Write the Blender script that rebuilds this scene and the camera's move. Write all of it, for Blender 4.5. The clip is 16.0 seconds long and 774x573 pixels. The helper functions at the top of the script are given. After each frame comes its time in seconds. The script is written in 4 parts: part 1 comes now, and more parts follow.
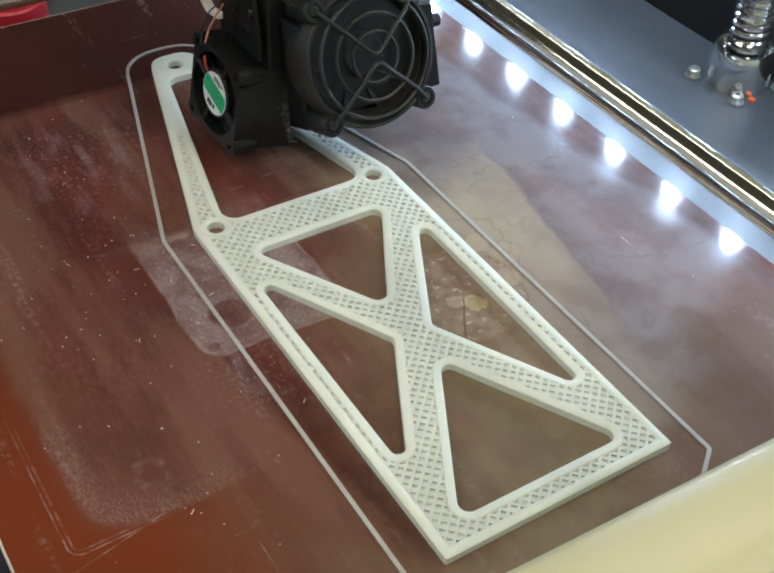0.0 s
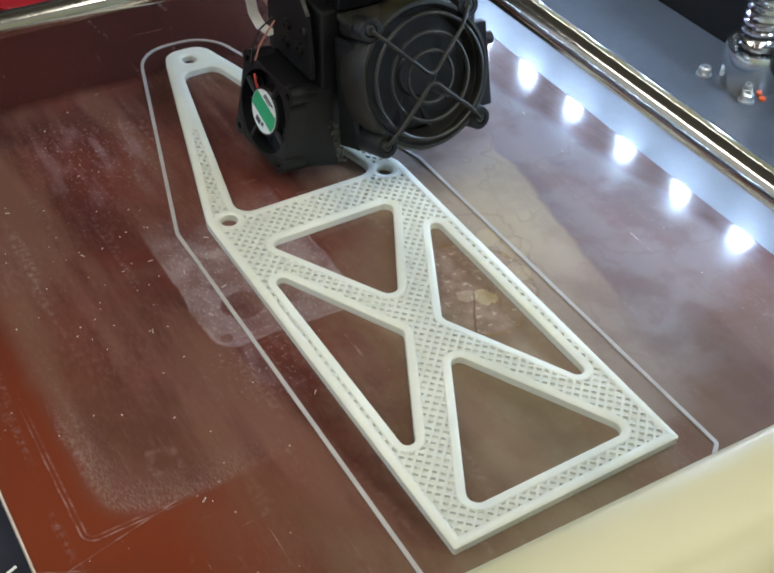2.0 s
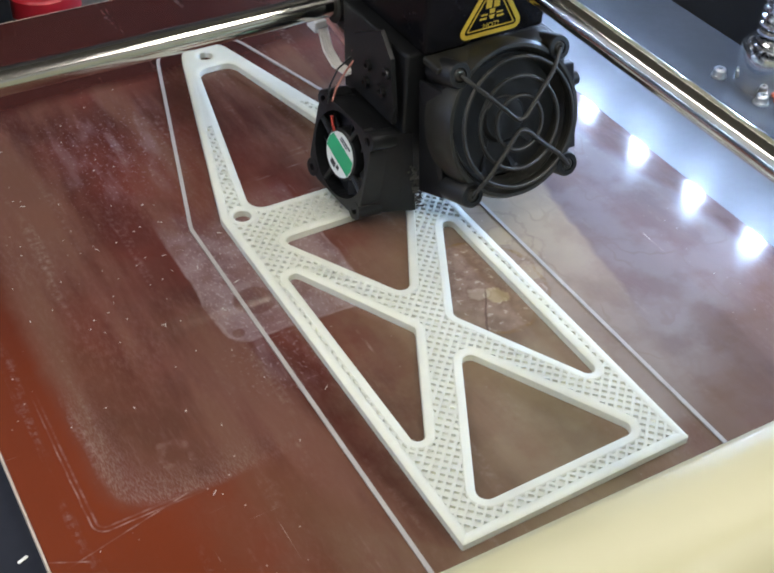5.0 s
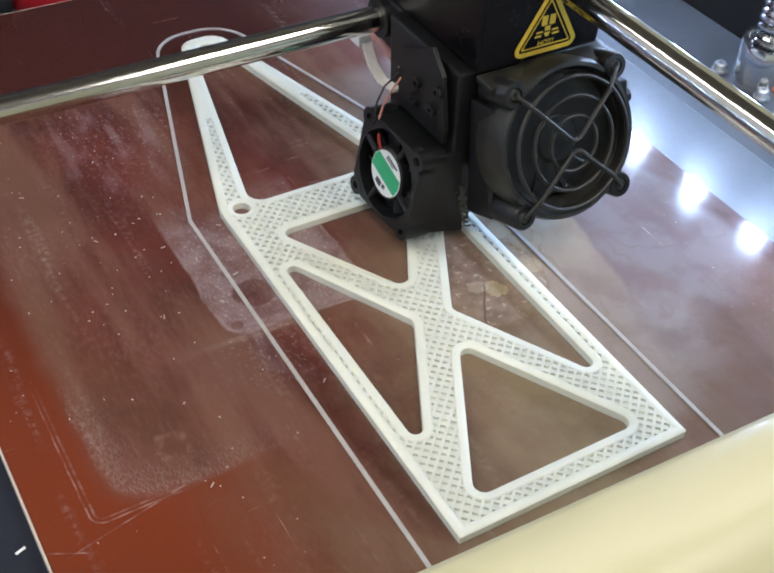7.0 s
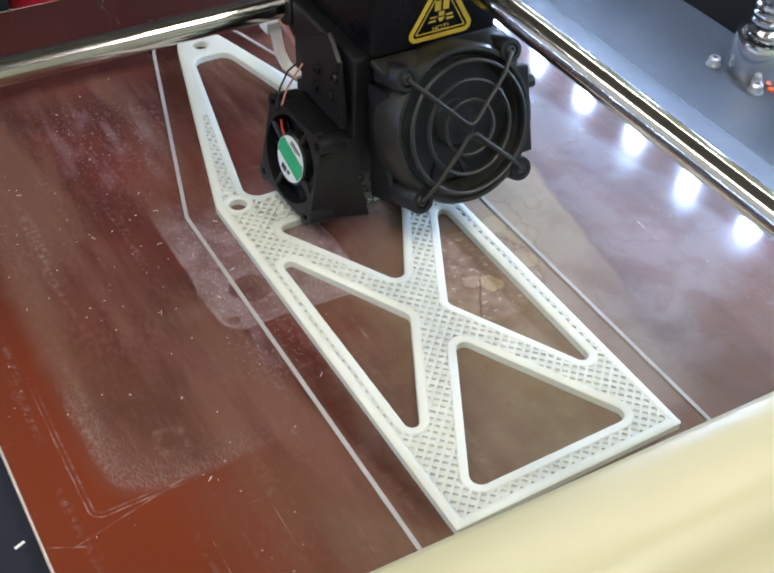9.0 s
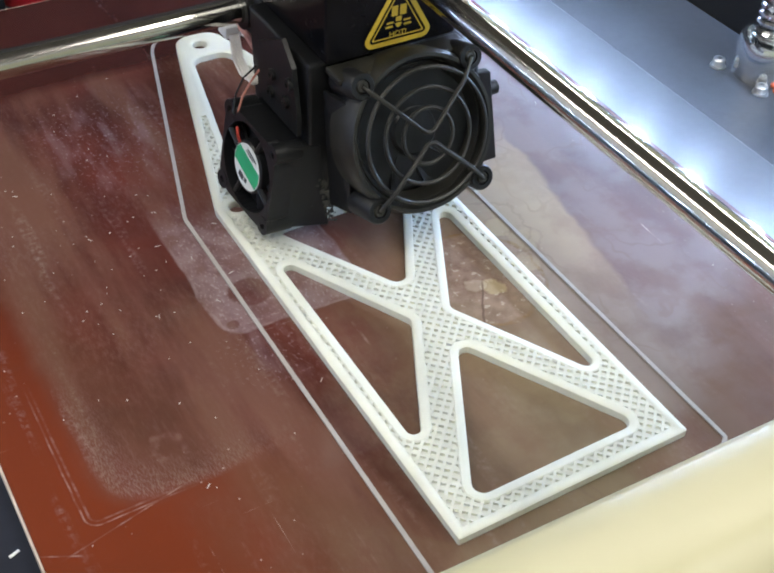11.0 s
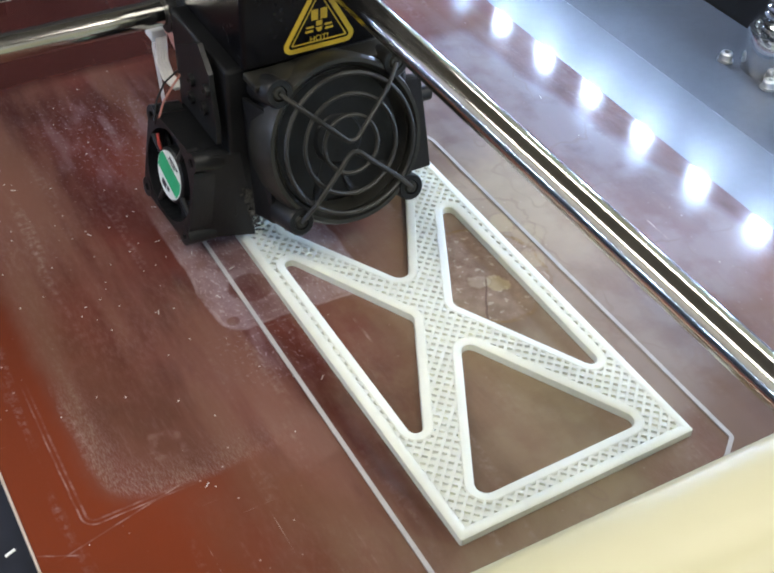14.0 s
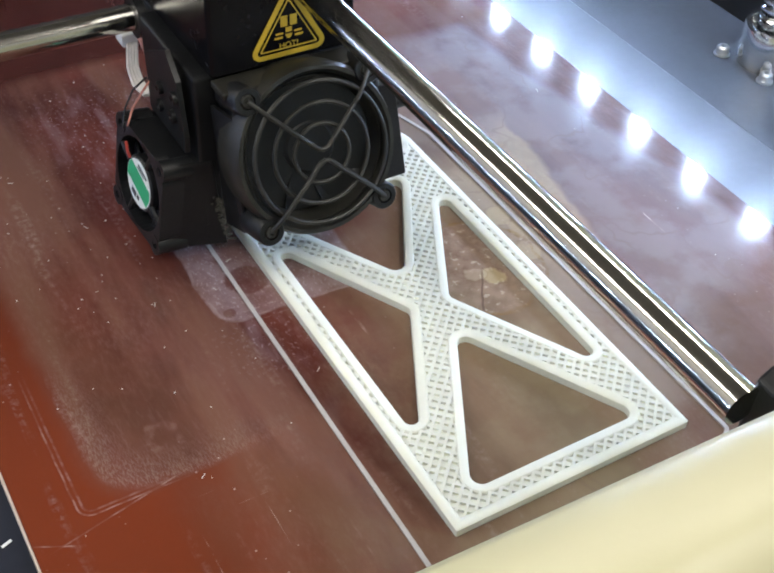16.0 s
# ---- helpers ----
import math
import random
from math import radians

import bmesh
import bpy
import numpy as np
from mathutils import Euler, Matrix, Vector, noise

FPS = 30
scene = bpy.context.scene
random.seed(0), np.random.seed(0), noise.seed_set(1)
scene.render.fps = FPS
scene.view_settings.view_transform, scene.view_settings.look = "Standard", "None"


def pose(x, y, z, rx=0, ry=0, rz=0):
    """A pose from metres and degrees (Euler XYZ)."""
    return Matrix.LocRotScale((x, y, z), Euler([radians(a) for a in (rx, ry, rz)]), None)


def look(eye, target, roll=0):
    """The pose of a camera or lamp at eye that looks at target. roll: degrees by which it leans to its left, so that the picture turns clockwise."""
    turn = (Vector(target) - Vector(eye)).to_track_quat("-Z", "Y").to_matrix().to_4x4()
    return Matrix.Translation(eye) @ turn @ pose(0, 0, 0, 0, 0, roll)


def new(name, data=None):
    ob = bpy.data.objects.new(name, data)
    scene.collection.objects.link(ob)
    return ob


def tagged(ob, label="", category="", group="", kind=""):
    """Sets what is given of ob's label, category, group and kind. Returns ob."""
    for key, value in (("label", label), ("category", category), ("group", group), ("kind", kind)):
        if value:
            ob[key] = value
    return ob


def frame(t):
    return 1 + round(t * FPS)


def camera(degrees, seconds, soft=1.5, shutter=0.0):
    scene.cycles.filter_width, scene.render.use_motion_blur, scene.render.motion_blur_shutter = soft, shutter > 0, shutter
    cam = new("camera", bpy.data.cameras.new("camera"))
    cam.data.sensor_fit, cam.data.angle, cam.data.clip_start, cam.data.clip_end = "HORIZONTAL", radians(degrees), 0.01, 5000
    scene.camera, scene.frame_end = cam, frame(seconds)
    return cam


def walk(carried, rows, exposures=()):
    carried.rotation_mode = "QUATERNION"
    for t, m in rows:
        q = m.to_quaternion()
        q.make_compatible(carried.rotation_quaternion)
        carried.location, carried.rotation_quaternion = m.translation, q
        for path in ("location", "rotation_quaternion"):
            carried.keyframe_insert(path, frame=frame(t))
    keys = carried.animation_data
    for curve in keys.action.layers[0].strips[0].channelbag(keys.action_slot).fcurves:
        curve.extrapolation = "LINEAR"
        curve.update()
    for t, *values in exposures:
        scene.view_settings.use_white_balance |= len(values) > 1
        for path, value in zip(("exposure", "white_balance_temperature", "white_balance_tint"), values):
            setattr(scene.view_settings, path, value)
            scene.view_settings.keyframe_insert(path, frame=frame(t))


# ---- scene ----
cam = camera(37.9, 16.0, 2.1)
PATH = [
    (0, (-0.1136, -0.1332, 0.2531), (0.0536, 0.1140, -0.0133), 3.10),
    (0.5, (-0.1159, -0.1362, 0.2548), (0.0510, 0.1121, -0.0107), 2.94),
    (1, (-0.1167, -0.1372, 0.2541), (0.0509, 0.1111, -0.0110), 3.28),
    (1.5, (-0.1161, -0.1358, 0.2542), (0.0500, 0.1121, -0.0121), 3.41),
    (2, (-0.1163, -0.1358, 0.2541), (0.0482, 0.1126, -0.0128), 3.26),
    (2.5, (-0.1163, -0.1371, 0.2538), (0.0473, 0.1119, -0.0132), 3.19),
    (3, (-0.1164, -0.1374, 0.2531), (0.0463, 0.1123, -0.0136), 3.03),
    (3.5, (-0.1167, -0.1385, 0.2542), (0.0453, 0.1119, -0.0123), 3.07),
    (4, (-0.1163, -0.1370, 0.2537), (0.0454, 0.1136, -0.0129), 3.19),
    (6.3, (-0.1179, -0.1382, 0.2542), (0.0418, 0.1124, -0.0135), 3.48),
    (6.5, (-0.1169, -0.1381, 0.2540), (0.0432, 0.1118, -0.0142), 3.40),
    (7, (-0.1164, -0.1378, 0.2540), (0.0433, 0.1117, -0.0147), 3.58),
    (7.5, (-0.1161, -0.1390, 0.2531), (0.0435, 0.1107, -0.0155), 3.29),
    (8, (-0.1165, -0.1392, 0.2532), (0.0432, 0.1104, -0.0154), 3.31),
    (8.5, (-0.1165, -0.1396, 0.2537), (0.0434, 0.1092, -0.0156), 3.26),
    (9, (-0.1171, -0.1399, 0.2542), (0.0432, 0.1089, -0.0148), 3.38),
    (11.5, (-0.1146, -0.1347, 0.2513), (0.0459, 0.1137, -0.0180), 3.63),
    (12, (-0.1140, -0.1349, 0.2511), (0.0457, 0.1140, -0.0182), 3.54),
    (12.5, (-0.1133, -0.1343, 0.2505), (0.0461, 0.1142, -0.0194), 3.60),
    (13, (-0.1130, -0.1322, 0.2497), (0.0464, 0.1155, -0.0209), 3.85),
    (13.5, (-0.1119, -0.1316, 0.2492), (0.0464, 0.1165, -0.0217), 3.62),
    (14, (-0.1126, -0.1322, 0.2492), (0.0461, 0.1156, -0.0217), 3.61),
    (14.5, (-0.1128, -0.1335, 0.2488), (0.0453, 0.1144, -0.0225), 3.48),
    (15, (-0.1129, -0.1349, 0.2495), (0.0452, 0.1127, -0.0221), 3.51),
    (15.5, (-0.1135, -0.1339, 0.2498), (0.0452, 0.1129, -0.0221), 3.76),
    (16, (-0.1125, -0.1338, 0.2485), (0.0462, 0.1131, -0.0232), 3.66),
]
EXPOSURES = [(0, 0.02, 7050, 2), (2, 0.08, 6750, 5), (3.5, 0.2, 6520, 8), (7, 0.42, 6520, 10), (9, 0.43, 6520, 10), (12.5, 0.44, 6560, 9), (16, 0.45, 6580, 10)]
walk(cam, [(t, look(e, a, r)) for t, e, a, r in PATH], EXPOSURES)

MM = 0.001

# ---- light ----
world = bpy.data.worlds.new("room_light")
world.use_nodes = True
world.node_tree.nodes["Background"].inputs[0].default_value = (1.0, 0.98, 0.95, 1)
world.node_tree.nodes["Background"].inputs[1].default_value = 0.25
scene.world = world


def area_lamp(name, m, sx, sy, watts, colour):
    data = bpy.data.lights.new(name, "AREA")
    data.shape, data.size, data.size_y, data.energy, data.color = "RECTANGLE", sx, sy, watts, colour
    ob = new(name, data)
    ob.matrix_world = m
    return ob


WARM = (1.0, 0.97, 0.905)
# x, y, width, length and watts of each ceiling lamp
PANELS = ((-0.55, -1.0, 0.3, 1.18, 12), (0.75, -1.0, 0.3, 1.18, 12), (-1.5, 1.5, 0.16, 3.0, 32), (1.45, 1.9, 0.16, 3.0, 28))
for px, py, wide, length, watts in PANELS:
    area_lamp("ceiling_lamp", look((px, py, 1.85), (px, py, 0)), wide, length, watts, WARM)


# ---- materials ----
def material(name, colour, rough=0.5, metal=0.0, vary=0.15, scale=60.0, bump=0.0, bump_scale=400.0, coat=0.0, stretch=(1, 1, 1), rough_vary=0.1, emit=0.0, spec=0.5, sss=0.0):
    """A principled material with two scales of colour variation, uneven gloss and fine relief."""
    mat = bpy.data.materials.new(name)
    mat.use_nodes = True
    nt = mat.node_tree
    b = nt.nodes["Principled BSDF"]
    b.inputs["Roughness"].default_value, b.inputs["Metallic"].default_value = rough, metal
    b.inputs["Coat Weight"].default_value, b.inputs["Coat Roughness"].default_value = coat, 0.08
    b.inputs["Specular IOR Level"].default_value = spec
    if sss:
        b.inputs["Subsurface Weight"].default_value, b.inputs["Subsurface Scale"].default_value = sss, 0.002
        b.inputs["Subsurface Radius"].default_value = (1.0, 1.0, 0.8)
    if emit:
        b.inputs["Emission Color"].default_value, b.inputs["Emission Strength"].default_value = (*colour, 1), emit
    co = nt.nodes.new("ShaderNodeTexCoord")
    mp = nt.nodes.new("ShaderNodeMapping")
    mp.inputs["Scale"].default_value = stretch
    nt.links.new(co.outputs["Object"], mp.inputs["Vector"])
    n1, n2 = nt.nodes.new("ShaderNodeTexNoise"), nt.nodes.new("ShaderNodeTexNoise")
    n1.inputs["Scale"].default_value, n2.inputs["Scale"].default_value = scale, scale * 9
    n1.inputs["Detail"].default_value = n2.inputs["Detail"].default_value = 5
    for n in (n1, n2):
        nt.links.new(mp.outputs[0], n.inputs["Vector"])
    mix = nt.nodes.new("ShaderNodeMath")
    mix.operation = "MULTIPLY_ADD"
    nt.links.new(n1.outputs[0], mix.inputs[0])
    mix.inputs[1].default_value = 0.65
    half = nt.nodes.new("ShaderNodeMath")
    half.operation = "MULTIPLY"
    half.inputs[1].default_value = 0.35
    nt.links.new(n2.outputs[0], half.inputs[0])
    nt.links.new(half.outputs[0], mix.inputs[2])
    ramp = nt.nodes.new("ShaderNodeValToRGB")
    ramp.color_ramp.elements[0].position, ramp.color_ramp.elements[1].position = 0.3, 0.7
    ramp.color_ramp.elements[0].color = (*[c * (1 - vary) for c in colour], 1)
    ramp.color_ramp.elements[1].color = (*[min(1, c * (1 + vary)) for c in colour], 1)
    nt.links.new(mix.outputs[0], ramp.inputs[0])
    nt.links.new(ramp.outputs[0], b.inputs["Base Color"])
    rr = nt.nodes.new("ShaderNodeMapRange")
    rr.inputs["To Min"].default_value, rr.inputs["To Max"].default_value = max(0.02, rough - rough_vary), rough + rough_vary
    nt.links.new(mix.outputs[0], rr.inputs["Value"])
    nt.links.new(rr.outputs[0], b.inputs["Roughness"])
    if bump:
        n3 = nt.nodes.new("ShaderNodeTexNoise")
        n3.inputs["Scale"].default_value = bump_scale
        nt.links.new(mp.outputs[0], n3.inputs["Vector"])
        bp = nt.nodes.new("ShaderNodeBump")
        bp.inputs["Strength"].default_value, bp.inputs["Distance"].default_value = bump, 0.0004
        nt.links.new(n3.outputs[0], bp.inputs["Height"])
        nt.links.new(bp.outputs[0], b.inputs["Normal"])
    return mat


class Nodes:
    """Short hand for value and colour arithmetic in one node tree."""

    def __init__(self, mat):
        self.nt = mat.node_tree
        co = self.nt.nodes.new("ShaderNodeTexCoord")
        self.co = co.outputs["Object"]
        sep = self.nt.nodes.new("ShaderNodeSeparateXYZ")
        self.nt.links.new(self.co, sep.inputs[0])
        self.x, self.y = sep.outputs[0], sep.outputs[1]

    def put(self, socket, v):
        if isinstance(v, (int, float)):
            socket.default_value = v
        elif isinstance(v, tuple):
            socket.default_value = (*v, 1)
        else:
            self.nt.links.new(v, socket)

    def op(self, kind, a, b=0.0, c=0.0, clamp=False):
        n = self.nt.nodes.new("ShaderNodeMath")
        n.operation, n.use_clamp = kind, clamp
        for s, v in zip(n.inputs, (a, b, c)):
            self.put(s, v)
        return n.outputs[0]

    def step(self, v, lo, hi):
        n = self.nt.nodes.new("ShaderNodeMapRange")
        n.interpolation_type = "SMOOTHSTEP"
        self.put(n.inputs["Value"], v)
        n.inputs["From Min"].default_value, n.inputs["From Max"].default_value = (lo, hi) if lo < hi else (hi, lo)
        n.inputs["To Min"].default_value, n.inputs["To Max"].default_value = (0, 1) if lo < hi else (1, 0)
        return n.outputs[0]

    def noise(self, scale, stretch=(1, 1, 1), detail=4.0, turn=0.0, rough=0.55):
        mp = self.nt.nodes.new("ShaderNodeMapping")
        mp.inputs["Scale"].default_value = stretch
        mp.inputs["Rotation"].default_value = (0, 0, radians(turn))
        self.nt.links.new(self.co, mp.inputs["Vector"])
        n = self.nt.nodes.new("ShaderNodeTexNoise")
        n.inputs["Scale"].default_value, n.inputs["Detail"].default_value, n.inputs["Roughness"].default_value = scale, detail, rough
        self.nt.links.new(mp.outputs[0], n.inputs["Vector"])
        return n.outputs[0]

    def mix(self, fac, a, b):
        n = self.nt.nodes.new("ShaderNodeMix")
        n.data_type = "RGBA"
        self.put(n.inputs[0], fac)
        self.put(n.inputs[6], a)
        self.put(n.inputs[7], b)
        return n.outputs[2]

    def edge(self, x0, x1, y0, y1, r, wobble):
        """The distance out from a box with rounded corners and uneven edges."""
        dx = self.op("SUBTRACT", self.op("ABSOLUTE", self.op("SUBTRACT", self.x, (x0 + x1) / 2)), (x1 - x0) / 2 - r)
        dy = self.op("SUBTRACT", self.op("ABSOLUTE", self.op("SUBTRACT", self.y, (y0 + y1) / 2)), (y1 - y0) / 2 - r)
        dx, dy = self.op("MAXIMUM", dx, 0.0), self.op("MAXIMUM", dy, 0.0)
        d = self.op("SQRT", self.op("ADD", self.op("MULTIPLY", dx, dx), self.op("MULTIPLY", dy, dy)))
        return self.op("ADD", self.op("SUBTRACT", d, r), wobble)

    def blob(self, x0, x1, y0, y1, soft, wobble, r=0.006):
        """1 inside a rounded box with uneven edges."""
        return self.step(self.edge(x0, x1, y0, y1, max(r, soft), wobble), soft, -soft)

    def line(self, d, w):
        """1 where a distance is within w of nought."""
        return self.step(self.op("ABSOLUTE", d), w, w * 0.3)

    def far(self, cx, cy):
        a, b = self.op("SUBTRACT", self.x, cx), self.op("SUBTRACT", self.y, cy)
        return self.op("SQRT", self.op("ADD", self.op("MULTIPLY", a, a), self.op("MULTIPLY", b, b)))


def bed_material():
    """Red-brown laminate with dried glue film, smears, scratches, dust and shade painted in at the back."""
    mat = bpy.data.materials.new("glossy_laminate")
    mat.use_nodes = True
    g = Nodes(mat)
    b = mat.node_tree.nodes["Principled BSDF"]
    big, mid, fine = g.noise(9), g.noise(38, detail=6), g.noise(420, detail=3)
    streak = g.noise(17, (2.6, 0.4, 1), detail=4, turn=-8)
    wob = g.op("MULTIPLY", g.op("SUBTRACT", mid, 0.5), 0.016)
    # laminate outside the worn working area, darkened towards the back as painted shade
    clean_shaded = g.mix(g.step(g.op("ADD", g.y, wob), 0.25, 0.06), BED_DARK, BED_ORANGE)
    worn = g.blob(-0.0755, 0.3, 0.0525, 0.261, 0.0055, g.op("MULTIPLY", wob, 0.45), 0.014)
    worn = g.op("MAXIMUM", worn, g.op("MULTIPLY", g.step(g.op("ADD", g.x, g.op("MULTIPLY", wob, 2.0)), -0.066, -0.012), g.step(g.y, 0.262, 0.258)))
    col = g.mix(g.step(big, 0.35, 0.68), BED_DARK, BED_RED)
    col = g.mix(g.op("MULTIPLY", g.step(streak, 0.42, 0.62), 0.85), col, BED_BROWN)
    col = g.mix(g.op("MULTIPLY", g.step(mid, 0.42, 0.68), 0.14), col, (0.15, 0.075, 0.06))
    grain = g.step(g.noise(330, (2.2, 0.8, 1), detail=5, turn=28, rough=0.7), 0.42, 0.72)
    col = g.mix(g.op("MULTIPLY", grain, g.op("MULTIPLY_ADD", g.step(g.noise(22, detail=4), 0.42, 0.68), 0.11, 0.015)), col, (0.36, 0.27, 0.26))
    col = g.mix(worn, clean_shaded, col)
    smudge = g.op("MULTIPLY", g.step(g.noise(11, (1.5, 0.8, 1), detail=7, turn=22, rough=0.65), 0.46, 0.64), g.op("MULTIPLY_ADD", g.step(g.noise(70, (3, 0.8, 1), detail=4, turn=-14), 0.35, 0.7), 0.6, 0.4))
    col = g.mix(g.op("MULTIPLY", g.op("MULTIPLY", smudge, worn), 0.24), col, (0.17, 0.074, 0.062))
    olive = g.op("MULTIPLY", g.step(g.noise(8, (1.8, 0.6, 1), detail=3, turn=-8), 0.5, 0.66), worn)
    col = g.mix(g.op("MULTIPLY", olive, 0.35), col, (0.1, 0.054, 0.028))
    cloud = g.op("MULTIPLY", g.step(g.noise(19, (1.6, 0.7, 1), detail=6, turn=-10), 0.45, 0.66), g.step(g.y, 0.075, 0.03))
    col = g.mix(g.op("MULTIPLY", cloud, g.op("MULTIPLY", g.step(g.x, -0.08, -0.01), 0.7)), col, (0.11, 0.055, 0.032))
    # violet rubbed patches with specks
    rub = g.op("MAXIMUM", g.blob(-0.04, 0.006, 0.19, 0.246, 0.016, wob), g.blob(-0.024, 0.0, 0.076, 0.102, 0.01, wob))
    rub = g.op("MULTIPLY", rub, g.op("ADD", g.op("MULTIPLY", g.step(g.noise(60, (2.4, 0.6, 1), detail=6, turn=-6), 0.46, 0.68), 0.2), g.op("MULTIPLY", g.step(g.noise(560, (1.5, 1, 1), detail=3), 0.58, 0.68), 0.3)), clamp=True)
    col = g.mix(rub, col, (0.36, 0.28, 0.32))
    # cloudy glue film, thickest over the working area
    s = g.op("ADD", g.op("MULTIPLY_ADD", g.y, -0.35, 0.021), g.x)
    s = g.op("ADD", s, g.op("MULTIPLY", g.op("SUBTRACT", g.noise(14, detail=7, rough=0.6), 0.5), 0.11))
    film = g.op("MULTIPLY", g.step(s, -0.02, 0.06), g.op("MULTIPLY_ADD", g.step(mid, 0.38, 0.56), 0.3, 0.7))
    film = g.op("MULTIPLY", film, g.op("MULTIPLY_ADD", 0.62, g.step(g.op("ADD", g.op("ADD", g.x, g.op("MULTIPLY", g.y, 0.11)), g.op("MULTIPLY", wob, 0.9)), 0.1725, 0.1665), 0.38))
    film = g.op("MULTIPLY", film, g.op("MULTIPLY_ADD", g.step(g.op("ADD", g.y, g.op("MULTIPLY", wob, 1.6)), 0.228, 0.216), 0.75, 0.25))
    lean = g.op("SUBTRACT", g.op("ADD", g.y, g.op("MULTIPLY", wob, 1.2)), g.op("MULTIPLY_ADD", g.x, 0.7, -0.06))
    film = g.op("MULTIPLY", film, g.op("MULTIPLY_ADD", g.step(lean, -0.006, 0.022), 0.68, 0.32))
    tint = g.mix(g.step(g.x, 0.05, 0.12), FILM_WARM, FILM_COOL)
    col = g.mix(g.op("MULTIPLY", film, FILM_MOST), col, tint)
    # thick cream pool with a clear slanting edge, dull beyond it
    sway = g.op("MULTIPLY", g.op("SUBTRACT", g.noise(16, detail=5), 0.5), 0.09)
    slant = g.op("ADD", g.op("SUBTRACT", g.x, g.op("MULTIPLY_ADD", g.y, 0.18, 0.0948)), g.op("MULTIPLY", wob, 0.9))
    pool = g.op("MULTIPLY", g.step(slant, 0.0016, -0.0016), g.op("MULTIPLY", g.step(g.op("ADD", g.x, sway), 0.05, 0.105), g.step(g.op("ADD", g.y, sway), 0.02, 0.115)))
    pool = g.op("MULTIPLY", pool, g.op("MULTIPLY", g.step(g.op("ADD", g.y, sway), 0.165, 0.125), g.op("MULTIPLY_ADD", g.step(mid, 0.35, 0.6), 0.35, 0.65)))
    col = g.mix(g.op("MULTIPLY", pool, 0.75), col, (0.42, 0.35, 0.26))
    # dried puddle outlines in the film
    puddle = g.op("ABSOLUTE", g.op("SUBTRACT", g.noise(27, (1, 0.8, 1), detail=3), 0.5))
    col = g.mix(g.op("MULTIPLY", g.op("MULTIPLY", film, g.step(puddle, 0.012, 0.003)), g.op("MULTIPLY", g.step(mid, 0.42, 0.6), 0.25)), col, (0.16, 0.11, 0.09))
    # old patches
    patch_edge = g.edge(-0.0215, 0.03, 0.099, 0.178, 0.007, g.op("MULTIPLY", wob, 0.35))
    patch = g.op("MULTIPLY", g.step(patch_edge, 0.0009, -0.0009), g.step(g.op("ADD", g.y, g.op("MULTIPLY", wob, 2.0)), 0.176, 0.14))
    patch = g.op("MULTIPLY", patch, g.op("MULTIPLY_ADD", g.step(g.noise(110, detail=5), 0.35, 0.62), 0.55, 0.45))
    spot = g.op("MULTIPLY", g.step(g.op("ADD", g.far(-0.0065, 0.116), g.op("MULTIPLY", wob, 0.3)), 0.0075, 0.006), 0.7)
    spot = g.op("MAXIMUM", spot, g.op("MULTIPLY", g.step(g.op("ADD", g.far(-0.0175, 0.104), g.op("MULTIPLY", wob, 0.3)), 0.0028, 0.002), 0.7))
    patch = g.op("MULTIPLY", patch, g.op("SUBTRACT", 1.0, spot))
    col = g.mix(g.op("MULTIPLY", patch, 0.46), col, (0.33, 0.26, 0.28))
    flecks = g.op("MULTIPLY", patch, g.step(g.noise(700, (1.6, 0.8, 1), detail=2), 0.56, 0.66))
    rim_mark = g.op("MULTIPLY", g.op("MULTIPLY", g.line(patch_edge, 0.0008), g.step(g.y, 0.16, 0.14)), g.step(g.noise(90, detail=3), 0.35, 0.6))
    col = g.mix(g.op("MAXIMUM", g.op("MULTIPLY", flecks, 0.3), g.op("MULTIPLY", rim_mark, 0.2)), col, (0.5, 0.43, 0.45))
    # cracked glue puddle with yellowed discs
    small = g.op("MULTIPLY", g.op("SUBTRACT", g.noise(95, detail=4), 0.5), 0.011)
    basin = g.step(g.op("ADD", g.far(0.0655, 0.0865), g.op("MULTIPLY", wob, 1.1)), 0.0225, 0.0205)
    crust = g.step(g.noise(150, detail=6, rough=0.7), 0.4, 0.62)
    col = g.mix(g.op("MULTIPLY", basin, g.op("MULTIPLY_ADD", crust, 0.5, 0.15)), col, (0.29, 0.2, 0.16))
    glint = g.op("MULTIPLY", basin, g.step(g.noise(330, detail=3), 0.58, 0.68))
    col = g.mix(g.op("MULTIPLY", glint, 0.4), col, (0.55, 0.49, 0.42))
    lip = g.op("MULTIPLY", g.line(g.op("SUBTRACT", g.op("ADD", g.far(0.0655, 0.0865), g.op("MULTIPLY", wob, 1.1)), 0.0215), 0.0012), g.op("MULTIPLY_ADD", crust, 0.6, 0.2))
    col = g.mix(lip, col, (0.19, 0.115, 0.05))
    for cx, cy, r, most, tone, ink in ((0.0668, 0.0807, 0.0046, 0.5, (0.42, 0.35, 0.2), 0.25), (0.0617, 0.0841, 0.0036, 0.36, (0.43, 0.36, 0.29), 0.15), (0.0852, 0.1054, 0.0055, 0.4, (0.44, 0.37, 0.25), 0.1),
                                       (0.0838, 0.0854, 0.0052, 0.35, (0.44, 0.37, 0.25), 0.1), (0.0905, 0.0965, 0.0065, 0.3, (0.43, 0.36, 0.25), 0.1)):
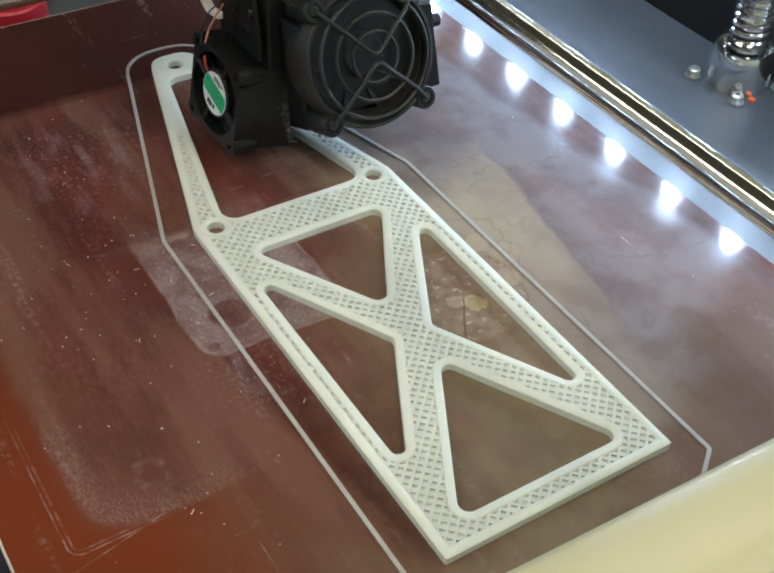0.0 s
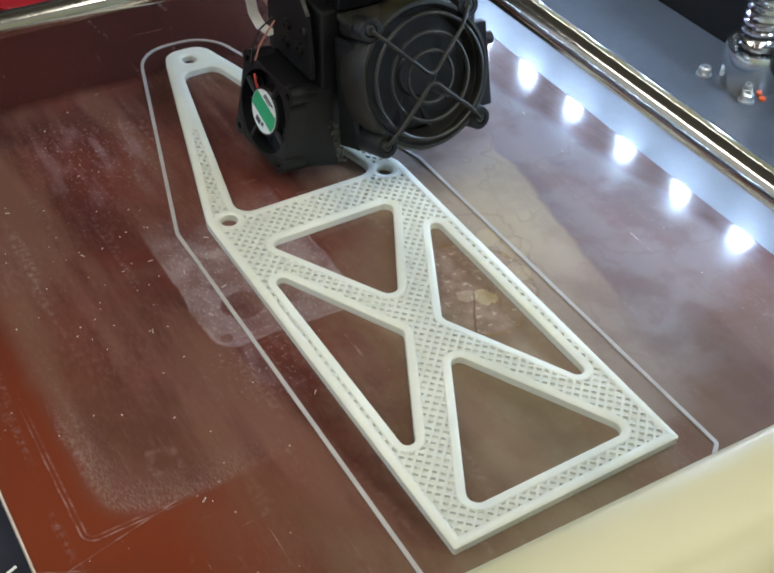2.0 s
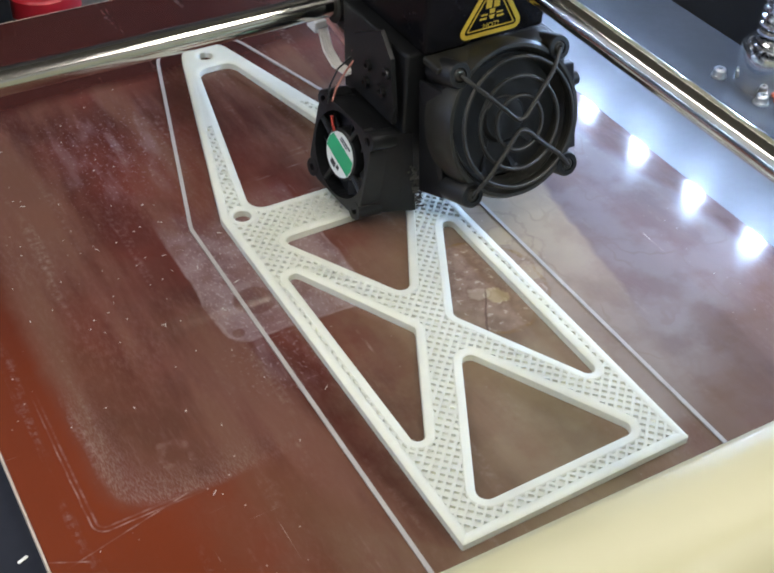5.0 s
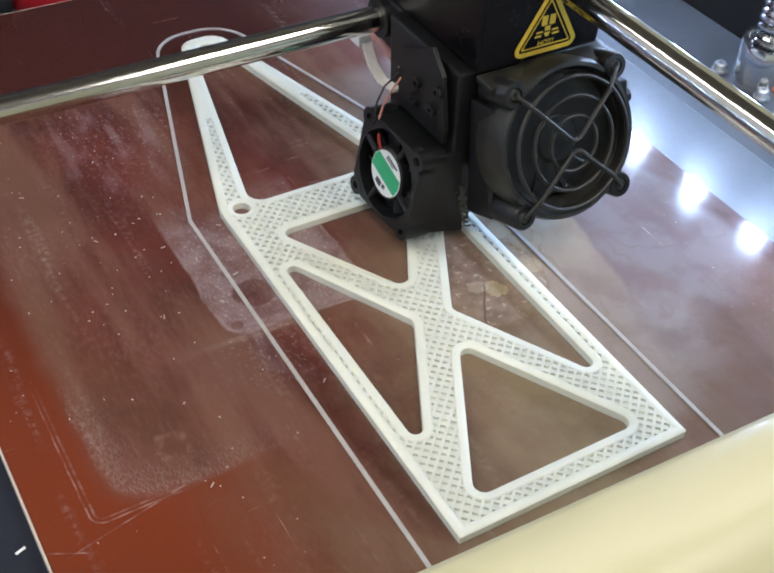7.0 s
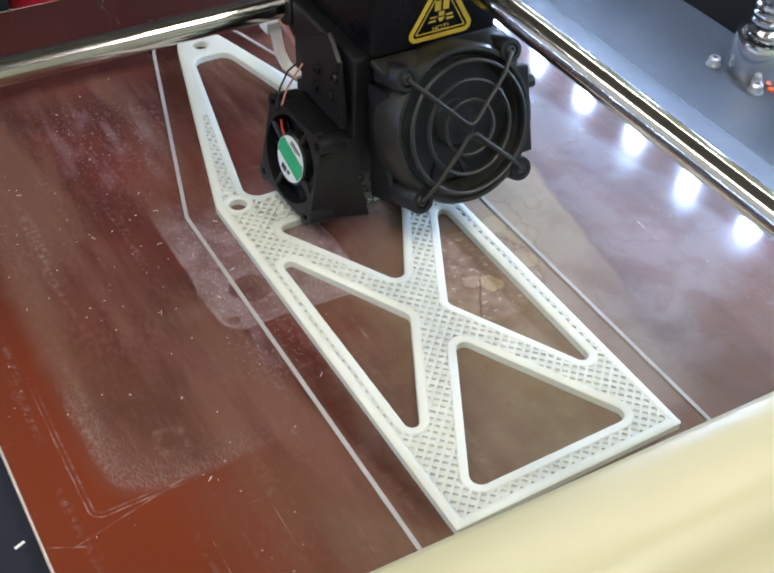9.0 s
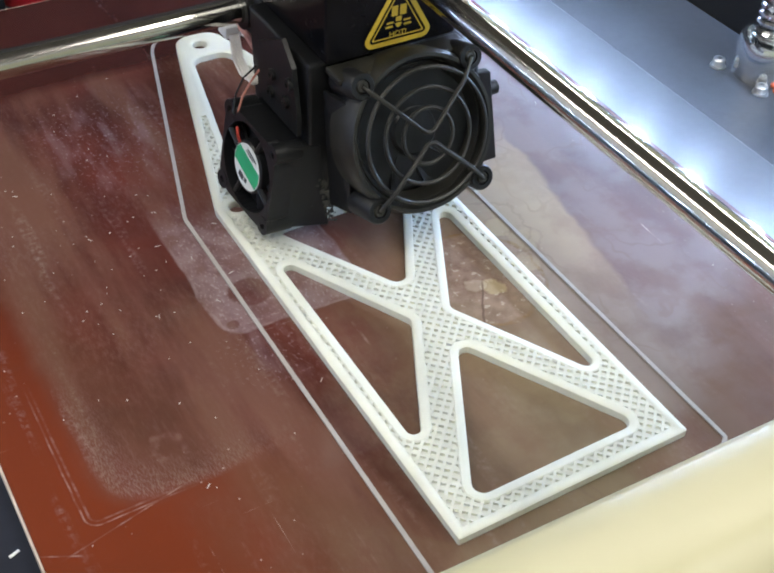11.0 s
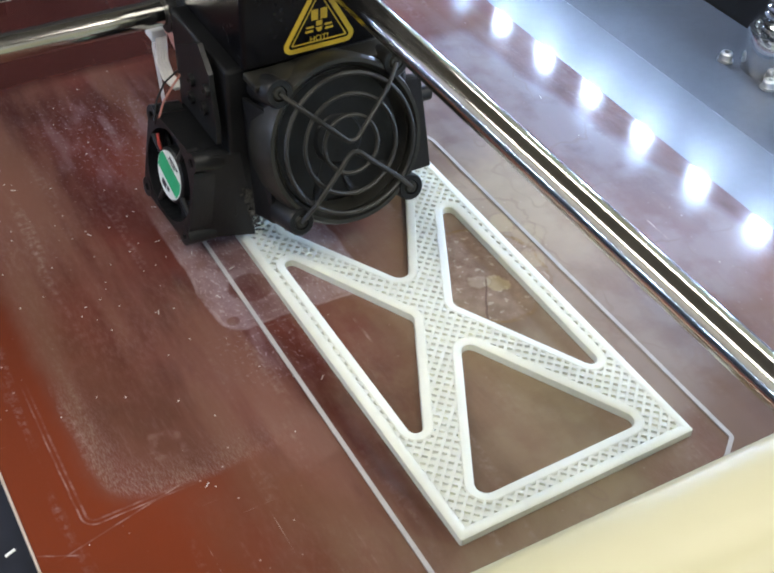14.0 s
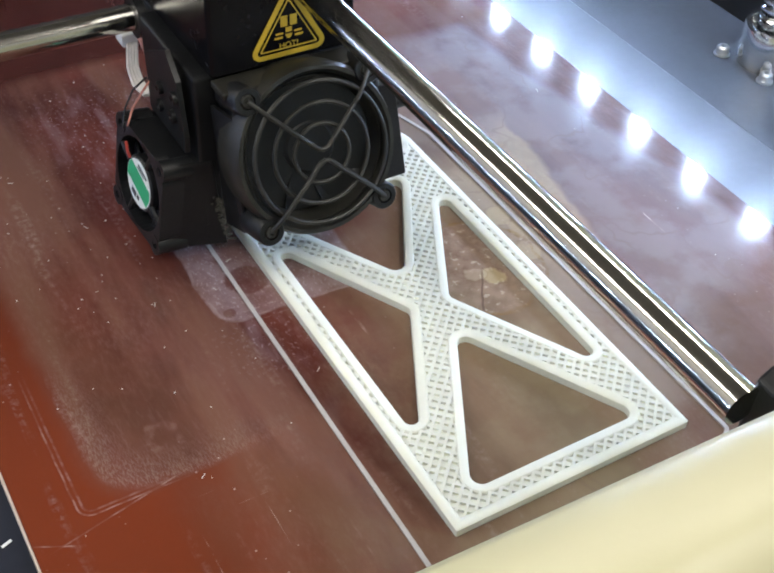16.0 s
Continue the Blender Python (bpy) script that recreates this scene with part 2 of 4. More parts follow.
        d = g.op("ADD", g.far(cx, cy), small)
        col = g.mix(g.op("MULTIPLY", g.step(d, r, r * 0.7), most), col, tone)
        col = g.mix(g.op("MULTIPLY", g.line(g.op("SUBTRACT", d, r), 0.0005), ink), col, (0.13, 0.08, 0.05))
    crack = g.op("SUBTRACT", g.x, g.op("MULTIPLY_ADD", g.y, 0.605, 0.0131))
    crack = g.op("MULTIPLY", g.line(g.op("ADD", crack, g.op("MULTIPLY", wob, 0.3)), 0.0006), g.op("MULTIPLY", g.step(g.y, 0.066, 0.068), g.step(g.y, 0.086, 0.083)))
    ring = g.op("MULTIPLY", g.line(g.op("SUBTRACT", g.op("ADD", g.far(0.082, 0.108), g.op("MULTIPLY", wob, 1.3)), 0.0165), 0.0006), 0.16)
    col = g.mix(g.op("MAXIMUM", ring, g.op("MULTIPLY", crack, 0.7)), col, (0.1, 0.06, 0.05))
    # brushed dust and smears
    hatch = g.step(g.noise(130, (6, 1, 1), detail=3, turn=35), 0.5, 0.72)
    oval = g.op("MULTIPLY", g.blob(-0.0755, -0.01, 0.0525, 0.2, 0.0015, g.op("MULTIPLY", wob, 0.45), 0.014), g.op("MULTIPLY", g.step(g.x, -0.012, -0.055), g.step(g.op("ADD", g.y, g.op("MULTIPLY", g.x, 0.5)), 0.085, 0.03)))
    rim = g.op("MULTIPLY", g.op("MULTIPLY", oval, g.op("SUBTRACT", 1.0, g.blob(-0.068, 0.02, 0.06, 0.2, 0.008, wob, 0.014))), g.step(g.noise(600, (4, 1, 1), detail=2, turn=40), 0.4, 0.65))
    smear = g.step(g.noise(30, (5, 0.5, 1), detail=6, turn=-12), 0.56, 0.75)
    dust = g.op("ADD", g.op("ADD", g.op("MULTIPLY", g.op("MULTIPLY", oval, hatch), 0.05), g.op("ADD", g.op("MULTIPLY", oval, 0.008), g.op("MULTIPLY", rim, 0.15))), g.op("MULTIPLY", g.op("MULTIPLY", smear, g.step(fine, 0.4, 0.7)), 0.24), clamp=True)
    col = g.mix(dust, col, (0.42, 0.36, 0.35))
    # scratches
    sc = g.op("MULTIPLY", g.step(g.noise(9, (60, 1.4, 1), detail=2, turn=14), 0.69, 0.72), g.step(g.noise(17, detail=2), 0.5, 0.65))
    sd = g.op("MULTIPLY", g.step(g.noise(8, (1.1, 70, 1), detail=2, turn=-9), 0.70, 0.73), g.step(g.noise(19, detail=2), 0.52, 0.66))
    gap = g.step(g.noise(220, detail=3), 0.42, 0.7)
    frame_edge = g.edge(-0.0835, 0.3, 0.0513, 0.4, 0.004, g.op("MULTIPLY", wob, 0.12))
    along = g.op("MULTIPLY", g.step(g.y, 0.112, 0.085), g.step(g.x, -0.05, -0.068))
    line_a = g.op("MULTIPLY", g.op("MAXIMUM", g.line(frame_edge, 0.0004), g.op("MULTIPLY", g.line(g.op("ADD", frame_edge, 0.0014), 0.0005), 0.6)), along)
    line_b = g.op("MULTIPLY", g.line(g.op("SUBTRACT", g.y, g.op("MULTIPLY_ADD", g.x, 0.22, 0.0655)), 0.0004), g.op("MULTIPLY", g.step(g.x, -0.095, -0.085), g.step(g.x, -0.05, -0.06)))
    line_b = g.op("MAXIMUM", line_b, g.op("MULTIPLY", g.line(g.op("SUBTRACT", g.y, g.op("MULTIPLY_ADD", g.x, -0.5, 0.0005)), 0.0004), g.op("MULTIPLY", g.step(g.x, -0.098, -0.097), g.step(g.x, -0.087, -0.089))))
    spot_ring = g.op("MULTIPLY", g.line(g.op("SUBTRACT", g.op("ADD", g.far(-0.0545, 0.0665), g.op("MULTIPLY", wob, 1.6)), 0.0035), 0.0016), 0.3)
    line_a = g.op("MAXIMUM", line_a, spot_ring)
    star = g.op("MULTIPLY", g.step(g.noise(30, (1.2, 9, 1), detail=3, turn=35), 0.6, 0.66), g.step(g.far(0.045, 0.18), 0.03, 0.012))
    line_a = g.op("MAXIMUM", line_a, g.op("MULTIPLY", star, 0.8))
    marks = g.op("MAXIMUM", g.op("MULTIPLY", g.op("MAXIMUM", sc, sd), gap), g.op("MULTIPLY", g.op("MAXIMUM", line_a, line_b), g.op("MULTIPLY_ADD", gap, 0.55, 0.1)))
    col = g.mix(g.op("MULTIPLY", marks, 0.42), col, (0.5, 0.42, 0.4))
    vor = mat.node_tree.nodes.new("ShaderNodeTexVoronoi")
    vor.inputs["Scale"].default_value = 210
    mat.node_tree.links.new(g.co, vor.inputs["Vector"])
    dots = g.op("MULTIPLY", g.step(vor.outputs["Distance"], 0.09, 0.04), g.step(g.noise(24, (1, 0.6, 1), detail=4), 0.5, 0.66))
    col = g.mix(g.op("MULTIPLY", dots, 0.45), col, (0.6, 0.54, 0.52))
    mat.node_tree.links.new(col, b.inputs["Base Color"])
    rough = g.op("ADD", g.op("MULTIPLY_ADD", film, 0.04, BED_ROUGH), g.op("MULTIPLY", g.op("MAXIMUM", dust, marks), 0.25))
    mat.node_tree.links.new(g.op("MULTIPLY_ADD", mid, 0.06, rough), b.inputs["Roughness"])
    b.inputs["Coat Weight"].default_value, b.inputs["Coat Roughness"].default_value = BED_HAZE, 0.3
    bump = mat.node_tree.nodes.new("ShaderNodeBump")
    bump.inputs["Strength"].default_value, bump.inputs["Distance"].default_value = 0.25, 0.0002
    mat.node_tree.links.new(g.op("ADD", g.op("MULTIPLY", film, 0.25), g.op("ADD", patch, g.op("MULTIPLY", g.noise(60), 0.5))), bump.inputs["Height"])
    mat.node_tree.links.new(bump.outputs[0], b.inputs["Normal"])
    mat.node_tree.links.new(bump.outputs[0], b.inputs["Coat Normal"])
    return mat


# BED_DARK: dark worn tone, and the shade painted into the far laminate
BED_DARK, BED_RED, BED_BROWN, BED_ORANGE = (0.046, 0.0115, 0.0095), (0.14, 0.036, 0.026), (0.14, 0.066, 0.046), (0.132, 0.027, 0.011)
FILM_WARM, FILM_COOL, FILM_MOST, BED_ROUGH, BED_HAZE = (0.26, 0.215, 0.14), (0.295, 0.275, 0.305), 0.62, 0.05, 0.04
M_BED = bed_material()
M_EDGE = material("cut_edge", (0.5, 0.42, 0.34), 0.6, scale=300)
M_PLA = material("pale_plastic", (0.66, 0.675, 0.595), 0.45, vary=0.04, scale=90, bump=0.12, bump_scale=1600, sss=0.45)
M_SKIRT = material("thin_plastic_line", (0.35, 0.325, 0.315), 0.45, vary=0.15, scale=120)
M_CREAM = material("cream_paint", (0.47, 0.455, 0.30), 0.36, vary=0.05, scale=12, bump=0.05, bump_scale=700)
M_BLACK = material("black_plastic", (0.008, 0.0085, 0.0095), 0.4, vary=0.4, scale=90, bump=0.12, bump_scale=900, spec=0.32)
M_DUSTY = material("dusty_black_plastic", (0.017, 0.0165, 0.0135), 0.42, vary=0.55, scale=120, bump=0.1, bump_scale=900, spec=0.4)
M_GLOSSBLACK = material("glossy_black_panel", (0.004, 0.004, 0.005), 0.25, vary=0.3, scale=60, spec=0.2)
M_PLATE = material("black_anodised_plate", (0.06, 0.063, 0.07), 0.36, vary=0.25, scale=25, bump=0.15, bump_scale=2200)
M_DECK = material("dark_blue_plate", (0.012, 0.014, 0.022), 0.5, vary=0.25, scale=25, bump=0.1, bump_scale=2200, spec=0.25)
M_BAND = material("satin_anodised_plate", (0.095, 0.1, 0.112), 0.3, vary=0.12, scale=25, rough_vary=0.02)
M_WALL = material("black_panel", (0.01, 0.01, 0.011), 0.6, scale=20)
M_STEEL = material("polished_steel_rod", (0.58, 0.57, 0.53), 0.13, 1.0, vary=0.06, scale=40, stretch=(1, 1, 1), rough_vary=0.02)
M_CHROME = material("chrome", (0.84, 0.84, 0.83), 0.14, 1.0, vary=0.04, scale=60, rough_vary=0.03)
M_ZINC = material("zinc_plated_steel", (0.62, 0.63, 0.64), 0.34, 0.9, vary=0.1, scale=200)
M_WIRE = material("dusty_wire", (0.016, 0.0155, 0.013), 0.5, 0.0, vary=0.4, scale=200)
M_BRASS = material("brass", (0.6, 0.42, 0.16), 0.3, 1.0, scale=200)
M_ALU = material("dusty_aluminium", (0.4, 0.39, 0.37), 0.45, 0.8, scale=150)
M_DUST = material("grey_dust", (0.06, 0.058, 0.05), 0.9, scale=300, vary=0.4)
M_YELLOW = material("yellow_print", (0.5, 0.34, 0.025), 0.5, vary=0.1, scale=200)
M_GREEN = material("green_label", (0.02, 0.36, 0.16), 0.45, vary=0.1, scale=200)
M_WHITE = material("white_label", (0.74, 0.76, 0.76), 0.45, vary=0.05, scale=200)
M_INK = material("dark_ink", (0.03, 0.03, 0.035), 0.5, scale=200)
M_RED = material("red_wire", (0.34, 0.04, 0.03), 0.4, scale=200)
M_CRUMB = material("dull_plastic_crumb", (0.4, 0.37, 0.35), 0.6, scale=300)
M_THINRED = material("faded_red_wire", (0.4, 0.16, 0.12), 0.45, scale=200)
M_PINK = material("pink_cable", (0.55, 0.27, 0.24), 0.5, scale=100)
M_CABLE = material("white_cable", (0.6, 0.58, 0.55), 0.5, scale=100)
M_ORANGE = material("orange_dot", (0.7, 0.1, 0.02), 0.5, scale=200)
M_LED = material("led_light", (0.46, 0.65, 1.0), 0.5, emit=560)
M_LED_DIM = material("dim_led_light", (0.46, 0.62, 1.0), 0.5, emit=90)
M_LAMP = material("lamp_tube", (1.0, 0.95, 0.87), 0.5, emit=6)
M_ROOM = material("room_paint", (0.42, 0.42, 0.41), 0.8, scale=3)
M_CEILING = material("dull_ceiling_paint", (0.26, 0.25, 0.235), 0.8, scale=3)
M_DARKROOM = material("dark_floor", (0.08, 0.075, 0.07), 0.7, scale=6)
M_GREY = material("grey_sheet", (0.07, 0.07, 0.07), 0.5, scale=20)
M_REDPART = material("red_plastic", (0.35, 0.012, 0.02), 0.4, scale=40)


# ---- mesh helpers ----
def part(name, bm, mat, parent=None, label="", smooth=False):
    mesh = bpy.data.meshes.new(name)
    bmesh.ops.recalc_face_normals(bm, faces=bm.faces)
    bm.to_mesh(mesh)
    bm.free()
    mesh.materials.append(mat)
    if smooth:
        for p in mesh.polygons:
            p.use_smooth = True
        mesh.set_sharp_from_angle(angle=radians(40))
    ob = new(name, mesh)
    if parent is not None:
        ob.parent = parent
    if label:
        ob["label"] = label
    return ob


def empty(name, label, category, group="", kind=""):
    return tagged(new(name), label, category, group, kind)


def add_box(bm, x0, x1, y0, y1, z0, z1, bevel=0.0, m=None):
    made = bmesh.ops.create_cube(bm, size=1)["verts"]
    for v in made:
        v.co = Vector(((x0 + x1) / 2 + v.co.x * (x1 - x0), (y0 + y1) / 2 + v.co.y * (y1 - y0), (z0 + z1) / 2 + v.co.z * (z1 - z0)))
    if bevel:
        edges = list({e for v in made for e in v.link_edges})
        made = bmesh.ops.bevel(bm, geom=edges, offset=bevel, segments=2, profile=0.5, affect="EDGES")["verts"] + [v for v in made if v.is_valid]
        made = list(set(made))
    if m is not None:
        bmesh.ops.transform(bm, matrix=m, verts=made)
    return made


def box(*a, **k):
    bm = bmesh.new()
    add_box(bm, *a, **k)
    return bm


def add_tube(bm, points, r, seg=10, closed=False, caps=True):
    """A round tube along a line of points."""
    pts = [Vector(p) for p in points]
    n = len(pts)
    rings, up = [], None
    for i, p in enumerate(pts):
        a, b = pts[(i - 1) % n] if closed or i else p, pts[(i + 1) % n] if closed or i < n - 1 else p
        d = (b - a).normalized()
        if up is None:
            up = d.orthogonal().normalized()
        up = (up - d * up.dot(d)).normalized()
        side = d.cross(up)
        rings.append([bm.verts.new(p + (up * math.cos(t) + side * math.sin(t)) * r) for t in (2 * math.pi * k / seg for k in range(seg))])
    for i in range(n if closed else n - 1):
        a, b = rings[i], rings[(i + 1) % n]
        for k in range(seg):
            bm.faces.new((a[k], a[(k + 1) % seg], b[(k + 1) % seg], b[k]))
    if caps and not closed:
        bm.faces.new(rings[0]), bm.faces.new(rings[-1])


def tube(points, r, seg=10, closed=False):
    bm = bmesh.new()
    add_tube(bm, points, r, seg, closed)
    return bm


def add_lathe(bm, profile, seg=32, m=None):
    """A solid turned round z from (radius, z) pairs; the profile is closed."""
    rings = []
    for r, z in profile:
        rings.append([bm.verts.new((r * math.cos(2 * math.pi * k / seg), r * math.sin(2 * math.pi * k / seg), z)) for k in range(seg)])
    n = len(rings)
    for i in range(n):
        a, b = rings[i], rings[(i + 1) % n]
        for k in range(seg):
            bm.faces.new((a[k], a[(k + 1) % seg], b[(k + 1) % seg], b[k]))
    if m is not None:
        bmesh.ops.transform(bm, matrix=m, verts=[v for r in rings for v in r])


def lathe(profile, seg=32, m=None):
    bm = bmesh.new()
    add_lathe(bm, profile, seg, m)
    return bm


def disc_profile(r, z0, z1, c=0.0):
    return [(0.00001, z0), (r, z0), (r, z1 - c), (r - c, z1), (0.00001, z1)]


def circle(cx, cy, r, n=28):
    return [(cx + r * math.cos(2 * math.pi * k / n), cy + r * math.sin(2 * math.pi * k / n)) for k in range(n)]


def inset(corners, d):
    """The corners of a counter-clockwise polygon moved inwards by d."""
    out, n = [], len(corners)
    for i in range(n):
        a, p, b = Vector(corners[i - 1]), Vector(corners[i]), Vector(corners[(i + 1) % n])
        e, f = (p - a).normalized(), (b - p).normalized()
        na, nb = Vector((-e.y, e.x)), Vector((-f.y, f.x))
        q = na + nb
        q = q / max(0.02, q.dot(na))
        out.append((p.x + q.x * d, p.y + q.y * d))
    return out


def rounded(corners, radii, n=7):
    out, m = [], len(corners)
    for i in range(m):
        a, p, b = Vector(corners[i - 1]), Vector(corners[i]), Vector(corners[(i + 1) % m])
        r = radii[i] if isinstance(radii, (list, tuple)) else radii
        e, f = (a - p).normalized(), (b - p).normalized()
        half = e.angle(f) / 2
        t = r / math.tan(half)
        c = p + (e + f).normalized() * (r / math.sin(half))
        s, q = p + e * t - c, p + f * t - c
        a0 = math.atan2(s.y, s.x)
        da = math.atan2(q.y, q.x) - a0
        da = (da + math.pi) % (2 * math.pi) - math.pi
        for k in range(n):
            w = a0 + da * k / (n - 1)
            out.append((c.x + r * math.cos(w), c.y + r * math.sin(w)))
    return out


def slab(loops, z0, z1):
    """A flat solid between z0 and z1, outlined by the first loop, with the others as openings."""
    bm = bmesh.new()
    edges = []
    for loop in loops:
        vs = [bm.verts.new((x, y, z0)) for x, y in loop]
        edges += [bm.edges.new((vs[i - 1], vs[i])) for i in range(len(vs))]
    bmesh.ops.triangle_fill(bm, use_beauty=True, use_dissolve=False, edges=edges)
    got = bmesh.ops.extrude_face_region(bm, geom=list(bm.faces))["geom"]
    bmesh.ops.translate(bm, vec=(0, 0, z1 - z0), verts=[g for g in got if isinstance(g, bmesh.types.BMVert)])
    return bm


def extrude_profile(profile, x0, x1):
    """A (y, z) outline drawn out along x."""
    bm = bmesh.new()
    a = [bm.verts.new((x0, y, z)) for y, z in profile]
    b = [bm.verts.new((x1, y, z)) for y, z in profile]
    n = len(profile)
    for i in range(n):
        bm.faces.new((a[i - 1], a[i], b[i], b[i - 1]))
    bm.faces.new(a), bm.faces.new(b)
    return bm


def mm(points):
    return [tuple(c * MM for c in p) for p in points]


# ---- setting ----
tagged(part("floor", box(-2.2, 2.2, -2.2, 4.0, -0.95, -0.9), M_DARKROOM), "dark grey workshop floor", "floor", kind="structure")
tagged(part("ceiling", box(-2.2, 2.2, -2.2, 4.0, 2.0, 2.05), M_CEILING), "plain painted workshop ceiling", "ceiling", kind="structure")
for name, a in (("wall_north", (-2.2, 2.2, 4.0, 4.1, -0.9, 2.0)), ("wall_south", (-2.2, 2.2, -2.3, -2.2, -0.9, 2.0)),
                ("wall_east", (2.2, 2.3, -2.2, 4.0, -0.9, 2.0)), ("wall_west", (-2.3, -2.2, -2.2, 4.0, -0.9, 2.0))):
    tagged(part(name, box(*a), M_ROOM), "plain painted workshop wall", "wall", kind="structure")
bench = empty("workbench", "dark workbench under the printer", "table")
part("worktop", box(-0.6, 0.7, -0.5, 0.8, -0.24, -0.2, bevel=0.003), M_DARKROOM, bench)
for x in (-0.55, 0.65):
    for y in (-0.45, 0.75):
        part("leg", box(x - 0.03, x + 0.03, y - 0.03, y + 0.03, -0.9, -0.24), M_DARKROOM, bench)
for x, y, wide, length, watts in PANELS:
    lamp = empty("ceiling_light", "long warm white ceiling light panel", "lamp", "ceiling lights")
    u, v = wide / 2, length / 2
    part("housing", box(x - u - 0.02, x + u + 0.02, y - v - 0.02, y + v + 0.02, 1.9, 2.0, bevel=0.005), M_ROOM, lamp)
    part("diffuser", box(x - u - 0.005, x + u + 0.005, y - v - 0.005, y + v + 0.005, 1.87, 1.9, bevel=0.004), M_LAMP, lamp)

# printer body: front beam, right beam, back and inner panels
frame_ob = empty("printer_frame", "cream painted printer frame with black inner panels", "printer")
FRONT = [(-88, -190), (-88, 156.5), (-88.5, 158.6), (-90, 160), (-93, 161.2), (-96.5, 162.3), (-99.5, 162.8), (-102, 162.2), (-104, 160.6), (-106, 158.8), (-109, 157.4), (-113, 157.2), (-118, 158.6), (-124, 159.4), (-130, 159.0), (-135, 157.6), (-140, 155), (-144, 150), (-146, 140), (-146, -190)]
beam = extrude_profile(mm(FRONT), -0.26, 0.34)
bmesh.ops.rotate(beam, cent=(-0.034, -0.09, 0), matrix=Matrix.Rotation(radians(-1.6), 3, "Z"), verts=beam.verts)
bmesh.ops.translate(beam, vec=(0, 0.0003, 0.0002), verts=beam.verts)
part("front_beam", beam, M_CREAM, frame_ob, "cream painted rounded front beam", smooth=True)
part("right_beam", box(0.278, 0.34, -0.0875, 0.42, 0.105, 0.36, bevel=0.004), M_CREAM, frame_ob)
part("right_panel", box(0.276, 0.29, -0.0875, 0.42, -0.014, 0.104), M_WALL, frame_ob)
part("back_panel", box(-0.26, 0.276, 0.41, 0.42, -0.2, 0.418), M_WALL, frame_ob)
# unseen left panel, satin grey so that the depth rod reflects a bluish stripe
part("left_beam", box(-0.26, -0.2405, -0.0785, 0.41, -0.2, 0.12), M_BAND, frame_ob, "unseen satin grey inner side panel, added for the rod's bluish reflection")
part("base_panel", box(-0.26, 0.34, -0.0875, 0.42, -0.2, -0.06), M_WALL, frame_ob)

# bed carriage
deck = empty("bed_carriage", "black anodised bed carriage plate under the print bed", "plate")
part("upper_plate", box(-0.19, 0.1645, -0.076, 0.333, -0.010, -0.0045, bevel=0.0008), M_DECK, deck)
part("edge_rail", box(0.165, 0.209, -0.076, 0.40, -0.010, -0.0045, bevel=0.0008), M_BAND, deck, "satin metal rail along the bed edge")
part("side_plate", box(0.2095, 0.2755, -0.076, 0.40, -0.018, -0.0085, bevel=0.0008), M_PLATE, deck)

bed = empty("print_bed", "glossy red-brown laminate print bed with scratches and glue haze", "print bed")
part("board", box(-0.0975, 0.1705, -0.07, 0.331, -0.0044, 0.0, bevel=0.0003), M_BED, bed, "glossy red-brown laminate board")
part("cut_edge", box(-0.0981, -0.0976, -0.07, 0.331, -0.0043, -0.0001), M_EDGE, bed, "pale sawn board edge")
part("cut_edge", box(-0.0975, 0.1705, 0.3311, 0.3315, -0.0043, -0.0002), M_EDGE, bed, "pale sawn board edge")

# light strips along both sides of the printer
def led_strip(label, x, into, glow):
    """A tape of lights on a bracket; into is +1 or -1, the side to which it shines."""
    strip = empty("led_strip", label, "light strip", "light strips")

    def layer(name, d0, d1, y0, y1, z0, z1, mat, **k):
        a, b = sorted((x + into * d0, x + into * d1))
        part(name, box(a, b, y0, y1, z0, z1, **k), mat, strip)

    layer("bracket", -0.0070, -0.0014, -0.05, 0.40, 0.0835, 0.1045, M_WALL)
    layer("tape", -0.0013, 0.0, -0.05, 0.40, 0.0835, 0.1045, M_WHITE)
    for k in range(10):
        y = 0.0007 + 0.0441 * k
        layer("led", 0.0001, 0.0020, y - 0.0032, y + 0.0032, 0.0855, 0.0945, glow, bevel=0.0005)


led_strip("strip of bluish white lights along the cream beam", 0.2705, -1, M_LED)
led_strip("dim strip of bluish white lights along the black side panel", -0.2335, 1, M_LED_DIM)

# ---- printed part ----
H = 3.0
OUT = [(0, 0), (80, 0), (80, 157), (49.4, 271), (32.2, 271), (0.2, 157)]
OUT_R = [0.6, 0.6, 3, 8.2, 8.2, 3]
HOLES = [([(13, 137.5), (39, 91.2), (65.2, 137.5)], [3.0, 3.4, 3.0]),
         ([(73.1, 27.5), (73.1, 126.5), (46.4, 76.4)], [2.4, 2.4, 3.2]),
         ([(6.9, 29), (32.6, 77.5), (6.9, 126.5)], [2.4, 3.2, 2.4]),
         ([(10.5, 9.2), (69.5, 9.2), (40, 62.5)], [3.2, 3.2, 3]),
         ([(11.5, 156.2), (69.2, 156.2), (48, 253), (32.8, 253)], [5.5, 5.5, 5.5, 5.5])]
ROUND = [(7.7, 155.1), (72.3, 155.1), (40, 262)]
WALL = 3.1


